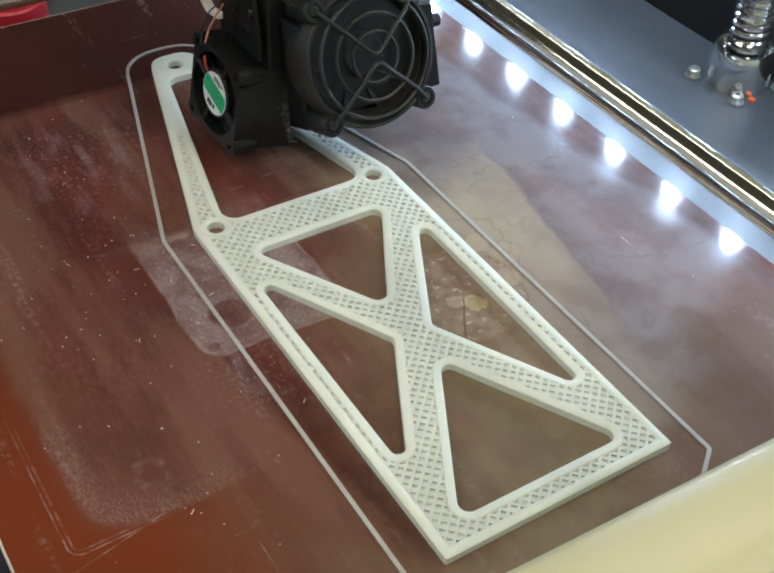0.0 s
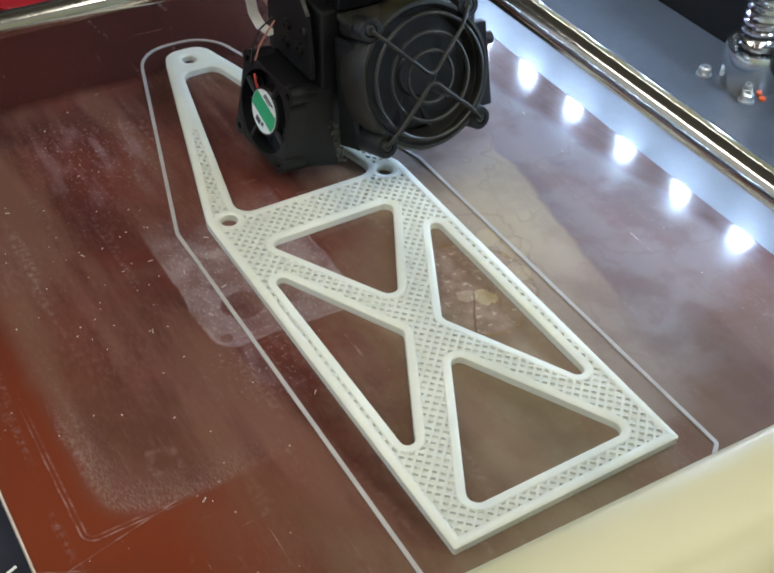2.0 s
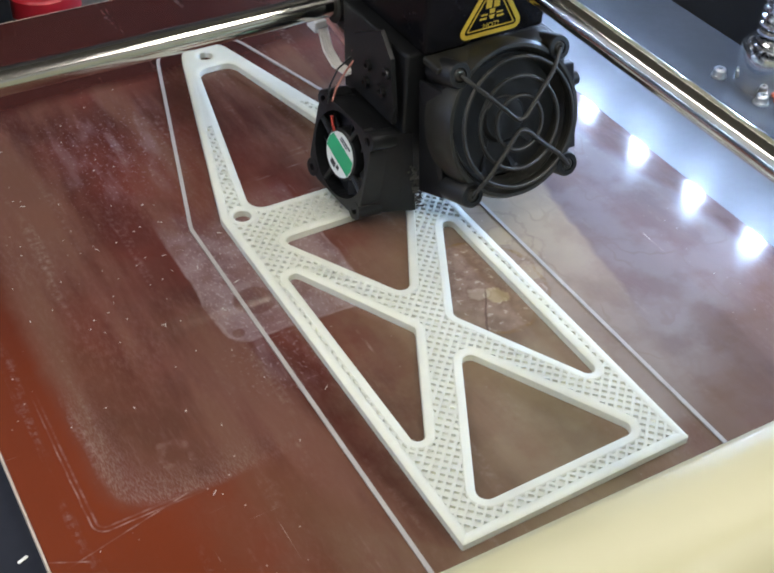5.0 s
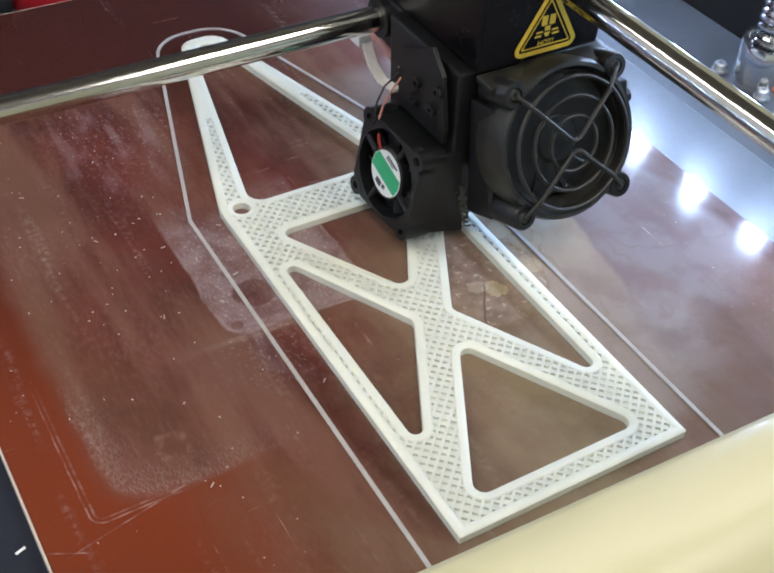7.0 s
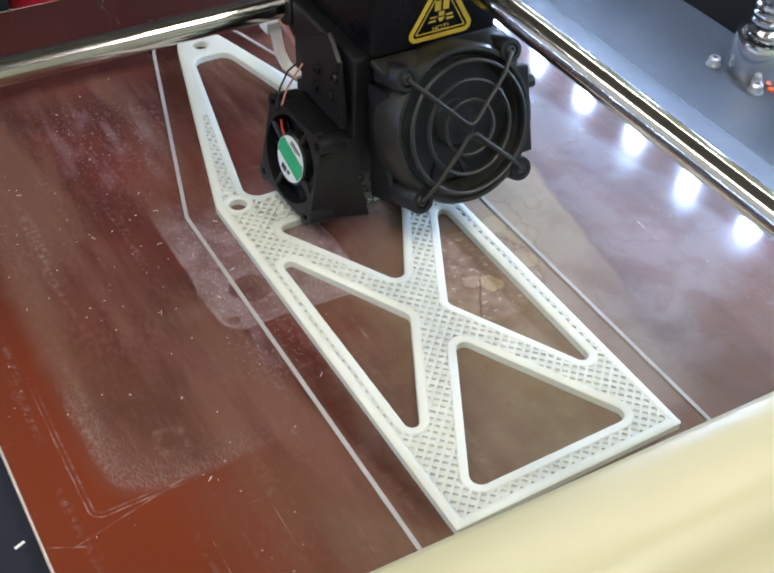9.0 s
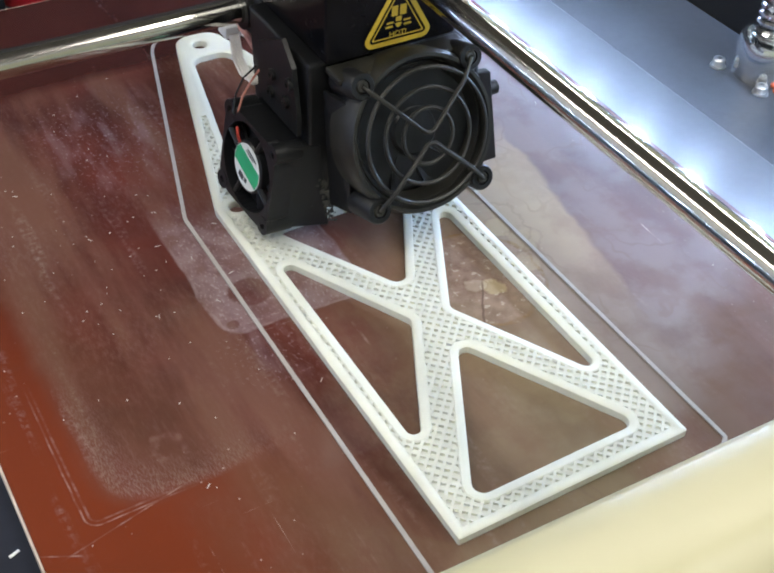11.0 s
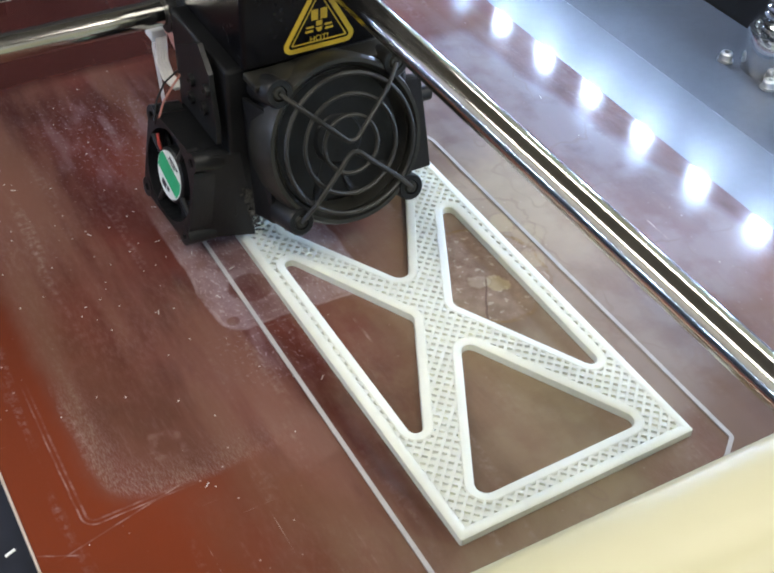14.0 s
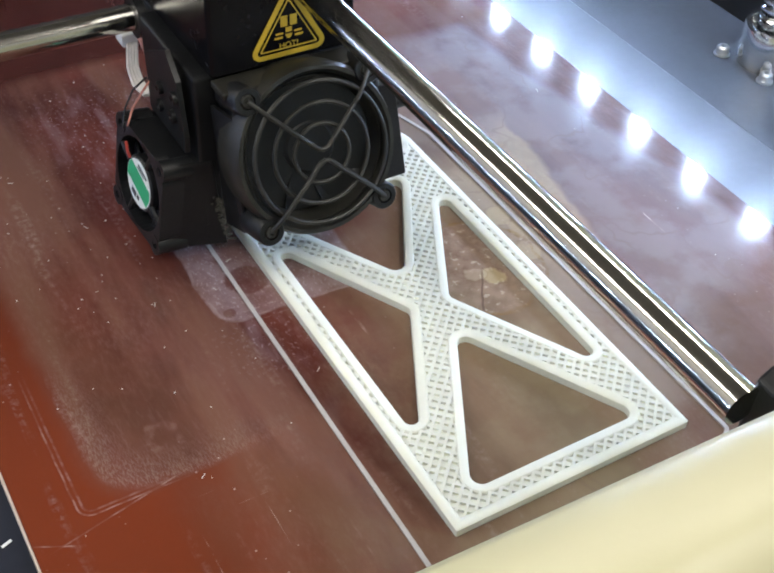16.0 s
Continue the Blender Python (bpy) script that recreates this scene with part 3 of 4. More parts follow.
def printed_bracket():
    thing = empty("printed_bracket", "half-printed pale cream plastic bracket with lattice infill on the red bed", "printed part")
    loops = [rounded(OUT, OUT_R)] + [rounded(c, r)[::-1] for c, r in HOLES] + [circle(x, y, 3.2)[::-1] for x, y in ROUND]
    part("base_layer", slab([mm(l) for l in loops], 0.0, 1.9 * MM), M_PLA, thing)
    # walls round the outline and every opening
    rims = [(rounded(OUT, OUT_R), rounded(inset(OUT, WALL), [max(0.3, r - WALL) for r in OUT_R]))]
    for c, r in HOLES:
        rims.append((rounded(c, r), rounded(inset(c, -WALL), [q + WALL for q in r])))
    for x, y in ROUND:
        rims.append((circle(x, y, 3.2), circle(x, y, 5.7)))
    for a, b in rims:
        bm = bmesh.new()
        n = len(a)
        z = (1.8, H - 0.4, H)
        c = [(p[0] * 0.8 + q[0] * 0.2, p[1] * 0.8 + q[1] * 0.2) for p, q in zip(a, b)]
        d = [(p[0] * 0.15 + q[0] * 0.85, p[1] * 0.15 + q[1] * 0.85) for p, q in zip(a, b)]
        rows = [(a, z[0]), (a, z[1]), (c, z[2]), (d, z[2]), (b, z[1]), (b, z[0])]
        vs = [[bm.verts.new((x * MM, y * MM, h * MM)) for x, y in loop] for loop, h in rows]
        for u, v in zip(vs, vs[1:]):
            for i in range(n):
                bm.faces.new((u[i - 1], u[i], v[i], v[i - 1]))
        part("wall", bm, M_PLA, thing, smooth=True)
    # crossing infill lines, cut where walls begin
    shapes = [rims[0][1]] + [r[1] for r in rims[1:]]

    def crossings(loop, o, d):
        hits = []
        for i in range(len(loop)):
            (x0, y0), (x1, y1) = loop[i - 1], loop[i]
            s0, s1 = (x0 - o[0]) * d[1] - (y0 - o[1]) * d[0], (x1 - o[0]) * d[1] - (y1 - o[1]) * d[0]
            if (s0 > 0) != (s1 > 0):
                w = s0 / (s0 - s1)
                hits.append((x0 + (x1 - x0) * w - o[0]) * d[0] + (y0 + (y1 - y0) * w - o[1]) * d[1])
        return sorted(hits)

    bm = bmesh.new()
    pitch, half = 2.55, 0.5
    q = math.sqrt(0.5)
    rnd = random.Random(4)
    for s, top in ((1, H - 0.08), (-1, H - 0.16)):
        d, nrm = (q, q * s), (-q * s, q)
        for k in range(-110, 130):
            o = (40 + nrm[0] * (k * pitch), 100 + nrm[1] * (k * pitch))
            spans = crossings(shapes[0], o, d)
            keep = list(zip(spans[::2], spans[1::2]))
            for hole in shapes[1:]:
                cut = crossings(hole, o, d)
                for c0, c1 in zip(cut[::2], cut[1::2]):
                    keep = [s2 for a0, a1 in keep for s2 in ((a0, min(a1, c0)), (max(a0, c1), a1)) if s2[1] - s2[0] > 0.3]
            for a0, a1 in keep:
                j = rnd.uniform(-0.06, 0.06)
                h = half * rnd.uniform(0.88, 1.12)
                vs = []
                for a in (a0 - 0.3, a1 + 0.3):
                    for side, zz in ((-h, 1.8), (h, 1.8), (h * 0.9, top), (-h * 0.9, top)):
                        vs.append(bm.verts.new(((o[0] + d[0] * a + nrm[0] * (side + j)) * MM, (o[1] + d[1] * a + nrm[1] * (side + j)) * MM, zz * MM)))
                for f in ((2, 3, 7, 6), (1, 2, 6, 5), (3, 0, 4, 7)):
                    bm.faces.new([vs[i] for i in f])
    # solid top where the arms are too narrow for infill
    cut = 212.0
    def side_x(p, q):
        return p[0] + (q[0] - p[0]) * (cut - p[1]) / (q[1] - p[1])
    rim_out, rim_in = inset(OUT, 1.2), inset(HOLES[4][0], -1.2)
    lip_out, lip_in = rounded(rim_out, [0.5, 0.5, 2, 7, 7, 2]), rounded(rim_in, 6.5)
    arch = [(side_x(rim_out[2], rim_out[3]), cut)] + [p for p in lip_out if p[1] > cut] + [(side_x(rim_out[5], rim_out[4]), cut), (side_x(rim_in[0], rim_in[3]), cut)]
    arch += [p for p in lip_in if p[1] > cut][::-1] + [(side_x(rim_in[1], rim_in[2]), cut)]
    part("solid_top", slab([mm(arch), mm(circle(*ROUND[2], 4.2))[::-1]], 1.85 * MM, (H - 0.02) * MM), M_PLA, thing)
    tagged(part("infill", bm, M_PLA, thing, "crossing lattice infill lines"), kind="stuff")
    return thing


printed_bracket()

# skirt line round the part, 10 mm off
SK = [(-11.7, -14.5), (79.7, -14.5), (90.7, -6.5)] + inset([(-1, 0)] + OUT[1:5] + [(-0.3, 158)], -10.7)[2:]
outer = rounded(SK, [2, 3, 2.2, 12, 18.5, 18.5, 12])
inner = rounded(inset(SK, 1.35), [0.5, 1.5, 0.7, 10.5, 17.0, 17.0, 10.5])
tagged(part("skirt_line", slab([mm(outer), mm(inner)[::-1]], 0.0001, 0.0005), M_SKIRT), "thin pale plastic skirt line round the printed part on the bed", "plastic line")


# crumbs of plastic lying on the bed
def crumbs():
    rnd = random.Random(11)
    bm = bmesh.new()
    for k in range(95):
        if k < 80:
            x, y = rnd.gauss(-35, 26), rnd.gauss(150, 60)
        else:
            x, y = rnd.uniform(-90, 160), rnd.uniform(-20, 320)
        if not (-95 < x < 168 and -40 < y < 325) or (-1 < x < 81 and -1 < y < 160):
            continue
        length, w, a = rnd.choice((0.15, 0.2, 0.2, 0.3, 0.35, 0.9)), rnd.uniform(0.09, 0.17), rnd.uniform(0, math.pi)
        m = pose(x * MM, y * MM, w * 0.5 * MM, 0, 0, math.degrees(a))
        add_box(bm, -length * MM, length * MM, -w * MM, w * MM, -w * 0.5 * MM, w * 0.5 * MM, m=m)
    return tagged(part("plastic_crumbs", bm, M_CRUMB), "tiny pale plastic crumbs scattered over the red bed", "crumbs", kind="stuff")


crumbs()
flake = box(-0.0015, 0.0015, -0.0004, 0.0004, 0, 0.0004, bevel=0.0001)
bmesh.ops.transform(flake, matrix=pose(-0.1025, 0.0565, -0.0045, 0, 0, 20), verts=flake.verts)
tagged(part("plastic_flake", flake, M_WHITE), "small white plastic flake on the black plate", "flake")


# ---- lead screw bearing with spring ----
def bearing():
    thing = empty("spring_bearing", "chrome bearing sleeve with a coil spring bolted to the black plate", "bearing")
    c = (0.260, 0.149)
    z0 = -0.0085
    prof = [(0.0133, z0), (0.0136, z0 + 0.001), (0.0136, 0.009), (0.0130, 0.0100), (0.0114, 0.0100), (0.0110, 0.009), (0.0108, 0.003), (0.0001, 0.003), (0.0001, z0)]
    part("sleeve", lathe(prof, 48, pose(*c, 0)), M_CHROME, thing, smooth=True)
    part("collar", lathe([(0.0062, 0.003), (0.0085, 0.003), (0.0085, 0.0075), (0.0062, 0.0075)], 32, pose(*c, 0)), M_CHROME, thing, smooth=True)
    part("shaft", lathe(disc_profile(0.0052, 0.003, 0.057), 24, pose(*c, 0)), M_CHROME, thing, smooth=True)
    turns, per = 12, 20
    part("spring", tube([(c[0] + 0.0075 * math.cos(2 * math.pi * k / per), c[1] + 0.0075 * math.sin(2 * math.pi * k / per), 0.0085 + 0.0037 * k / per) for k in range(turns * per)], 0.0015, 8), M_CHROME, thing, smooth=True)
    for k in range(14):
        a = 2 * math.pi * k / 14
        part("ball", lathe([(0.0011 * math.sin(math.pi * j / 8) + 0.00001, 0.0011 * math.cos(math.pi * j / 8)) for j in range(9)], 12, pose(c[0] + 0.0097 * math.cos(a), c[1] + 0.0097 * math.sin(a), 0.0048)), M_CHROME, thing, smooth=True)
    for x, y in ((0.2461, 0.1625), (0.2473, 0.1371), (0.273, 0.162), (0.273, 0.136)):
        bolt = part("bolt", lathe([(0.0001, z0), (0.0024, z0), (0.0028, z0 + 0.0005), (0.0028, z0 + 0.0035), (0.0022, z0 + 0.0042), (0.0012, z0 + 0.0042), (0.0012, z0 + 0.002), (0.0001, z0 + 0.002)], 20, pose(x, y, 0)), M_ZINC, thing, smooth=True)
        part("washer", lathe([(0.0025, z0 - 0.0002), (0.0036, z0 - 0.0002), (0.0036, z0 + 0.0006), (0.0025, z0 + 0.0006)], 20, pose(x, y, 0)), M_ZINC, bolt)
    part("paint_mark", lathe(disc_profile(0.0016, z0 - 0.0002, z0 + 0.001), 12, pose(0.2545, 0.1345, 0)), M_ORANGE, thing, "small orange paint mark")
    return thing


bearing()

# things behind the bed
tray = tagged(part("rear_tray", box(-0.2, 0.26, 0.336, 0.405, -0.02, -0.008, bevel=0.001), M_GREY), "grey sheet metal tray behind the bed", "tray")
cap = empty("red_cap", "red round plastic cap on the grey rear tray", "cap")
part("rim", lathe([(c[0] * MM, c[1] * MM) for c in ((14, -8), (17, -8), (17, 1), (16, 2), (14, 2))], 40, pose(-0.002, 0.354, 0)), M_REDPART, cap, smooth=True)
part("core", lathe(disc_profile(14 * MM, -8 * MM, -1 * MM), 40, pose(-0.002, 0.354, 0)), M_REDPART, cap, smooth=True)
tagged(part("dark_post", box(-0.028, -0.0205, 0.338, 0.35, -0.008, 0.012, bevel=0.001), M_BLACK), "small black post on the grey rear tray", "post")


# ---- print head ----
def axes(o, x, y, z):
    m = Matrix((x, y, z)).transposed().to_4x4()
    m.translation = Vector(o) * MM
    return m


def flat_face(points, thick, normal):
    """A thin plate from a loop of points in space."""
    bm = bmesh.new()
    f = bm.faces.new([bm.verts.new(Vector(p) * MM) for p in points])
    got = bmesh.ops.extrude_face_region(bm, geom=[f])["geom"]
    bmesh.ops.translate(bm, vec=Vector(normal) * thick * MM, verts=[g for g in got if isinstance(g, bmesh.types.BMVert)])
    return bm


def hexa(points, bevel=0.0):
    """A block from eight corners: four below, four above."""
    bm = bmesh.new()
    v = [bm.verts.new(Vector(p) * MM) for p in points]
    for f in ((0, 1, 2, 3), (4, 5, 6, 7), (0, 1, 5, 4), (1, 2, 6, 5), (2, 3, 7, 6), (3, 0, 4, 7)):
        bm.faces.new([v[i] for i in f])
    if bevel:
        bmesh.ops.bevel(bm, geom=list(bm.edges), offset=bevel * MM, segments=2, profile=0.5, affect="EDGES")
    return bm


def ring_points(r, n, z):
    return [(r * math.cos(2 * math.pi * k / n), r * math.sin(2 * math.pi * k / n), z) for k in range(n)]


def print_head():
    head = empty("extruder_unit", "black print head with two dusty cooling fans", "print head")
    part("carriage", box(*[c * MM for c in (-25, 22, 22.3, 88, 69.5, 128)], bevel=0.0012), M_GLOSSBLACK, head, "glossy black carriage cover")
    part("ledge", box(*[c * MM for c in (-25, 22.5, 14, 23, 67, 69.3)], bevel=0.0006), M_DUSTY, head)
    part("body", hexa([(-29.5, 25, 14), (-6, 25, 14), (-6, 64, 20), (-29.5, 64, 20), (-29.5, 25, 69.2), (-6, 25, 69.2), (-6, 68, 69.2), (-29.5, 68, 69.2)], 1.0), M_BLACK, head)
    part("gusset", flat_face([(-33.2, 54, 64), (-33.2, 36, 74), (-33.2, 29, 67), (-33.2, 25.5, 50), (-33.2, 26, 44), (-33.2, 54, 44)], 1.6, (1, 0, 0)), M_BLACK, head, "thin black bracket plate")
    for y, z in ((30.5, 61.0), (33, 53.2), (43.5, 51), (42.4, 57.9)):
        part("side_boss", lathe([(0.9 * MM, 0), (2.1 * MM, 0), (2.1 * MM, 1.6 * MM), (0.9 * MM, 1.6 * MM)], 18, axes((-33.0, y, z), (0, 1, 0), (0, 0, 1), (-1, 0, 0))), M_BLACK, head, smooth=True)
    for z in (47.5, 60):
        part("spacer", lathe(disc_profile(2.4 * MM, 0, 3.2 * MM), 18, axes((-29.0, 38, z), (0, 1, 0), (0, 0, 1), (-1, 0, 0))), M_BLACK, head, smooth=True)
    # big fan, leaning back
    u = Vector((0, 0.335, 0.942))
    nv = Vector((0, -0.942, 0.335))
    fan = new("part_fan")
    fan.parent = head
    fan.matrix_basis = axes((0, 3.2, 49), (1, 0, 0), tuple(u), tuple(nv))
    fan["label"] = "dusty round black fan with a wire guard"
    part("housing", lathe([(c[0] * MM, c[1] * MM) for c in ((24.2, -14), (26.3, -14), (26.6, -2), (25.6, 0.4), (24.4, 0.4), (23.2, -1.5), (23.2, -13))], 48), M_DUSTY, fan, smooth=True)
    part("inlet_step", lathe([(c[0] * MM, c[1] * MM) for c in ((20.6, -9), (23.3, -9), (23.3, -3.2), (22.4, -2.6), (20.8, -5.5))], 44), M_DUSTY, fan, smooth=True)
    part("back_disc", lathe(disc_profile(24 * MM, -14 * MM, -12.5 * MM), 40), M_BLACK, fan)
    part("hub", lathe([(c[0] * MM, c[1] * MM) for c in ((0.01, -12), (8.5, -12), (8.5, -6.6), (7.4, -5.6), (0.01, -5.6))], 32), M_BLACK, fan, smooth=True)
    for k in range(9):
        bm = bmesh.new()
        rows = []
        for r in (9.3, 14, 18.5, 22.6):
            a = 2 * math.pi * k / 9 + (r - 9) * 0.02
            w = 0.26
            p, t = Vector((math.cos(a - w), math.sin(a - w), 0)) * r, Vector((math.cos(a + w), math.sin(a + w), 0)) * r
            rows.append([Vector((p.x, p.y, -7)), Vector((t.x, t.y, -10.6)), Vector((t.x, t.y, -11.4)), Vector((p.x, p.y, -7.9))])
        vs = [[bm.verts.new(c * MM) for c in row] for row in rows]
        for a, b in zip(vs, vs[1:]):
            for i in range(4):
                bm.faces.new((a[i - 1], a[i], b[i], b[i - 1]))
        bm.faces.new(vs[0]), bm.faces.new(vs[-1])
        part("blade", bm, M_BLACK, fan)
    for r in (9.0, 15.4, 21.6):
        part("guard_ring", tube([Vector(p) * MM for p in ring_points(r, 44, 2.6)], 0.7 * MM, 8, closed=True), M_WIRE, fan, smooth=True)
    for sy, foot in ((1, 0.2), (-1, -0.9)):
        bend = [(19.5, 20.2 * sy, 0.9), (17.6, 18.0 * sy, 2.2), (14, 14.2 * sy, 3.9), (5.0, foot + 5.0 * sy, 4.0), (2.6, foot + 2.5 * sy, 4.0), (1.4, foot + 1.5 * sy, 4.0)]
        bend = bend + [(0, foot + 1.2 * sy, 4.0)] + [(-x, y, z) for x, y, z in bend[::-1]]
        part("guard_wire", tube(mm(bend), 0.75 * MM, 8), M_WIRE, fan, smooth=True)
    for sx, sy in ((1, 1), (1, -1), (-1, 1), (-1, -1)):
        x, y = 19.5 * sx, 20.2 * sy
        boss = part("ear", lathe([(c[0] * MM, c[1] * MM) for c in ((0.01, -13), (4.6, -13), (4.4, 0.2), (3.9, 0.9), (2.4, 0.9), (2.3, -0.6), (0.01, -0.6))], 24, pose(x * MM, y * MM, 0)), M_BLACK, fan, smooth=True)
        part("screw", lathe([(c[0] * MM, c[1] * MM) for c in ((0.01, -0.6), (2.1, -0.6), (2.1, 0.5), (1.6, 1.0), (0.8, 1.0), (0.8, 0.1), (0.01, 0.1))], 18, pose(x * MM, y * MM, 0)), M_DUSTY, boss, smooth=True)
    # shroud from the fan to the body
    part("shroud", hexa([(-21, 4, 27), (24, 4, 27), (24, 30, 36), (-21, 30, 30), (-22, 15, 67), (27, 15, 67), (27, 34, 67), (-22, 34, 67)], 1.5), M_BLACK, head)
    part("side_plate", hexa([(22, 14, 20), (39, 14, 20), (39, 17, 20), (22, 17, 20), (22, 18, 56), (35, 18, 54), (35, 21, 54), (22, 21, 56)], 0.5), M_BLACK, head)
    part("stub", lathe(disc_profile(2.6 * MM, 0, 14 * MM, 0.5 * MM), 18, axes((29, 24.4, 42.5), (0, 1, 0), (0, 0, 1), (1, 0, 0))), M_BLACK, head, smooth=True)
    part("flap", flat_face([(-23, 8, 22), (-23, 22, 16), (-25, 24, 60), (-22.5, 14, 60)], 1.2, (1, 0, 0)), M_BLACK, head)
    # small fan on the left
    small = new("side_fan")
    small.parent = head
    up = Vector((0.115, -0.03, 0.993)).normalized()
    nn = Vector((-0.985, -0.06, 0.135)).normalized()
    up = (up - nn * up.dot(nn)).normalized()
    yy = up.cross(nn).normalized()
    small.matrix_basis = axes((-44.2, 42.0, 25.2), tuple(yy), tuple(up), tuple(nn))
    small["label"] = "small black axial fan with a green and white label"
    plate = [(-16.8, -11), (-11, -16.8), (11, -16.8), (16.8, -11), (16.8, 11), (11, 16.8), (-11, 16.8), (-16.8, 11)]
    part("frame", slab([mm(rounded(plate, 3)), mm(circle(0, 0, 15.6, 44))[::-1]], -10 * MM, 0), M_BLACK, small)
    for sx, sy in ((1, 1), (1, -1), (-1, 1), (-1, -1)):
        bm = bmesh.new()
        add_lathe(bm, [(c[0] * MM, c[1] * MM) for c in ((1.5, -9.8), (3.4, -9.8), (3.4, 0.2), (1.5, 0.2))], 20, pose(14.2 * sx * MM, 14.2 * sy * MM, 0))
        part("ear", bm, M_BLACK, small, smooth=True)
    part("back_disc", lathe(disc_profile(15.8 * MM, -10 * MM, -9 * MM), 40), M_WALL, small)
    part("hub", lathe(disc_profile(9.4 * MM, -8 * MM, -0.4 * MM, 0.5 * MM), 32), M_BLACK, small, smooth=True)
    for k in range(4):
        a = math.pi / 4 + k * math.pi / 2 + 0.35
        part("strut", tube([(9 * MM * math.cos(a), 9 * MM * math.sin(a), -1.2 * MM), (15.9 * MM * math.cos(a), 15.9 * MM * math.sin(a), -1.2 * MM)], 1.1 * MM, 8), M_BLACK, small)
    for k in range(7):
        a = 2 * math.pi * k / 7
        bm = bmesh.new()
        ps = []
        for r in (9.2, 15.2):
            for w, z in ((-0.3, -3), (0.3, -7.5)):
                ps.append(bm.verts.new((r * math.cos(a + w) * MM, r * math.sin(a + w) * MM, z * MM)))
        f = bm.faces.new((ps[0], ps[1], ps[3], ps[2]))
        got = bmesh.ops.extrude_face_region(bm, geom=[f])["geom"]
        bmesh.ops.translate(bm, vec=(0, 0, -0.9 * MM), verts=[g for g in got if isinstance(g, bmesh.types.BMVert)])
        part("blade", bm, M_BLACK, small)
    sticker = part("label", lathe(disc_profile(8.3 * MM, -0.4 * MM, -0.2 * MM), 36), M_WHITE, small, "white and green round paper label")
    band = [(x, y) for x, y in ((-7.6, -3.0), (7.6, -3.0), (8.1, 1.0), (7.1, 4.0), (-7.1, 4.0), (-8.1, 1.0))]
    bm = slab([mm(band)], -0.19 * MM, -0.1 * MM)
    bmesh.ops.rotate(bm, cent=(0, 0, 0), matrix=Matrix.Rotation(radians(-18), 3, "Z"), verts=bm.verts)
    part("green_band", bm, M_GREEN, sticker)
    for x, y, w, h in ((-1.2, -5.6, 3.2, 2.2), (1.8, -5.0, 1.6, 1.6), (0.5, 6.3, 6.4, 0.8), (-0.5, 5.2, 5.0, 0.5)):
        bm = slab([mm([(x - w / 2, y - h / 2), (x + w / 2, y - h / 2), (x + w / 2, y + h / 2), (x - w / 2, y + h / 2)])], -0.19 * MM, -0.1 * MM)
        bmesh.ops.rotate(bm, cent=(0, 0, 0), matrix=Matrix.Rotation(radians(-18), 3, "Z"), verts=bm.verts)
        part("print_bar", bm, M_INK, sticker)
    # duct from the small fan to the nozzle
    part("duct", hexa([(-41, 26.5, 8.8), (-22, 24.5, 5), (-22, 56, 5), (-41, 58, 8.8), (-37.8, 25.5, 41), (-25.5, 24.5, 39.5), (-25.5, 57, 39.5), (-37.8, 58, 41)], 0.4), M_BLACK, head, "matt black sheet air duct")
    part("heater_block", box(*[c * MM for c in (-20.5, -6, 36, 54, 9, 22)], bevel=0.0006), M_ALU, head)
    part("nozzle", lathe([(c[0] * MM, c[1] * MM) for c in ((0.01, 3.15), (0.5, 3.15), (2.6, 6.2), (3.4, 6.2), (3.4, 9), (0.01, 9))], 18, pose(-14 * MM, 45 * MM, 0)), M_BRASS, head, smooth=True)
    # arm, plug and cables
    part("plug", box(*[c * MM for c in (-29.5, -24, 88, 95, 45.5, 50)], bevel=0.0006), M_WHITE, head, "white plastic cable plug")
    part("red_wire", tube(mm([(-44.8, 44.5, 34.2), (-45.2, 45, 36), (-44.8, 46.5, 39)]), 0.5 * MM, 8), M_RED, head, smooth=True)
    part("faded_wire", tube(mm([(-42.5, 50.5, 41.5), (-40, 52, 46), (-36, 53, 50.5), (-33, 53, 54)]), 0.38 * MM, 8), M_THINRED, head, smooth=True)
    part("dark_wire", tube(mm([(-44, 51, 41), (-41.5, 54, 46), (-38, 55, 51), (-33.5, 54, 55)]), 0.35 * MM, 8), M_BLACK, head, smooth=True)
    for k in range(3):
        part("pink_cable", tube(mm([(-20 - k * 2.4, 96, 50), (-18.5 - k * 2.4, 86, 49), (-20 - k * 2.6, 76, 50), (-23 - k * 2.0, 66, 51), (-26 - k * 1.2, 60, 53)]), 1.3 * MM, 8), M_PINK, head, "pink insulated cable", smooth=True)
    for k in range(4):
        part("white_cable", tube(mm([(-25 + k * 1.0, 95, 47.5), (-28.5 + k * 1.0, 86, 46.5), (-32.5 + k * 1.0, 75, 46), (-34.5 + k * 1.0, 65, 46), (-34 + k * 1.0, 56, 47)]), 0.6 * MM, 8), M_CABLE, head, "pale ribbon cable strand", smooth=True)
    rnd = random.Random(3)
    bm = bmesh.new()
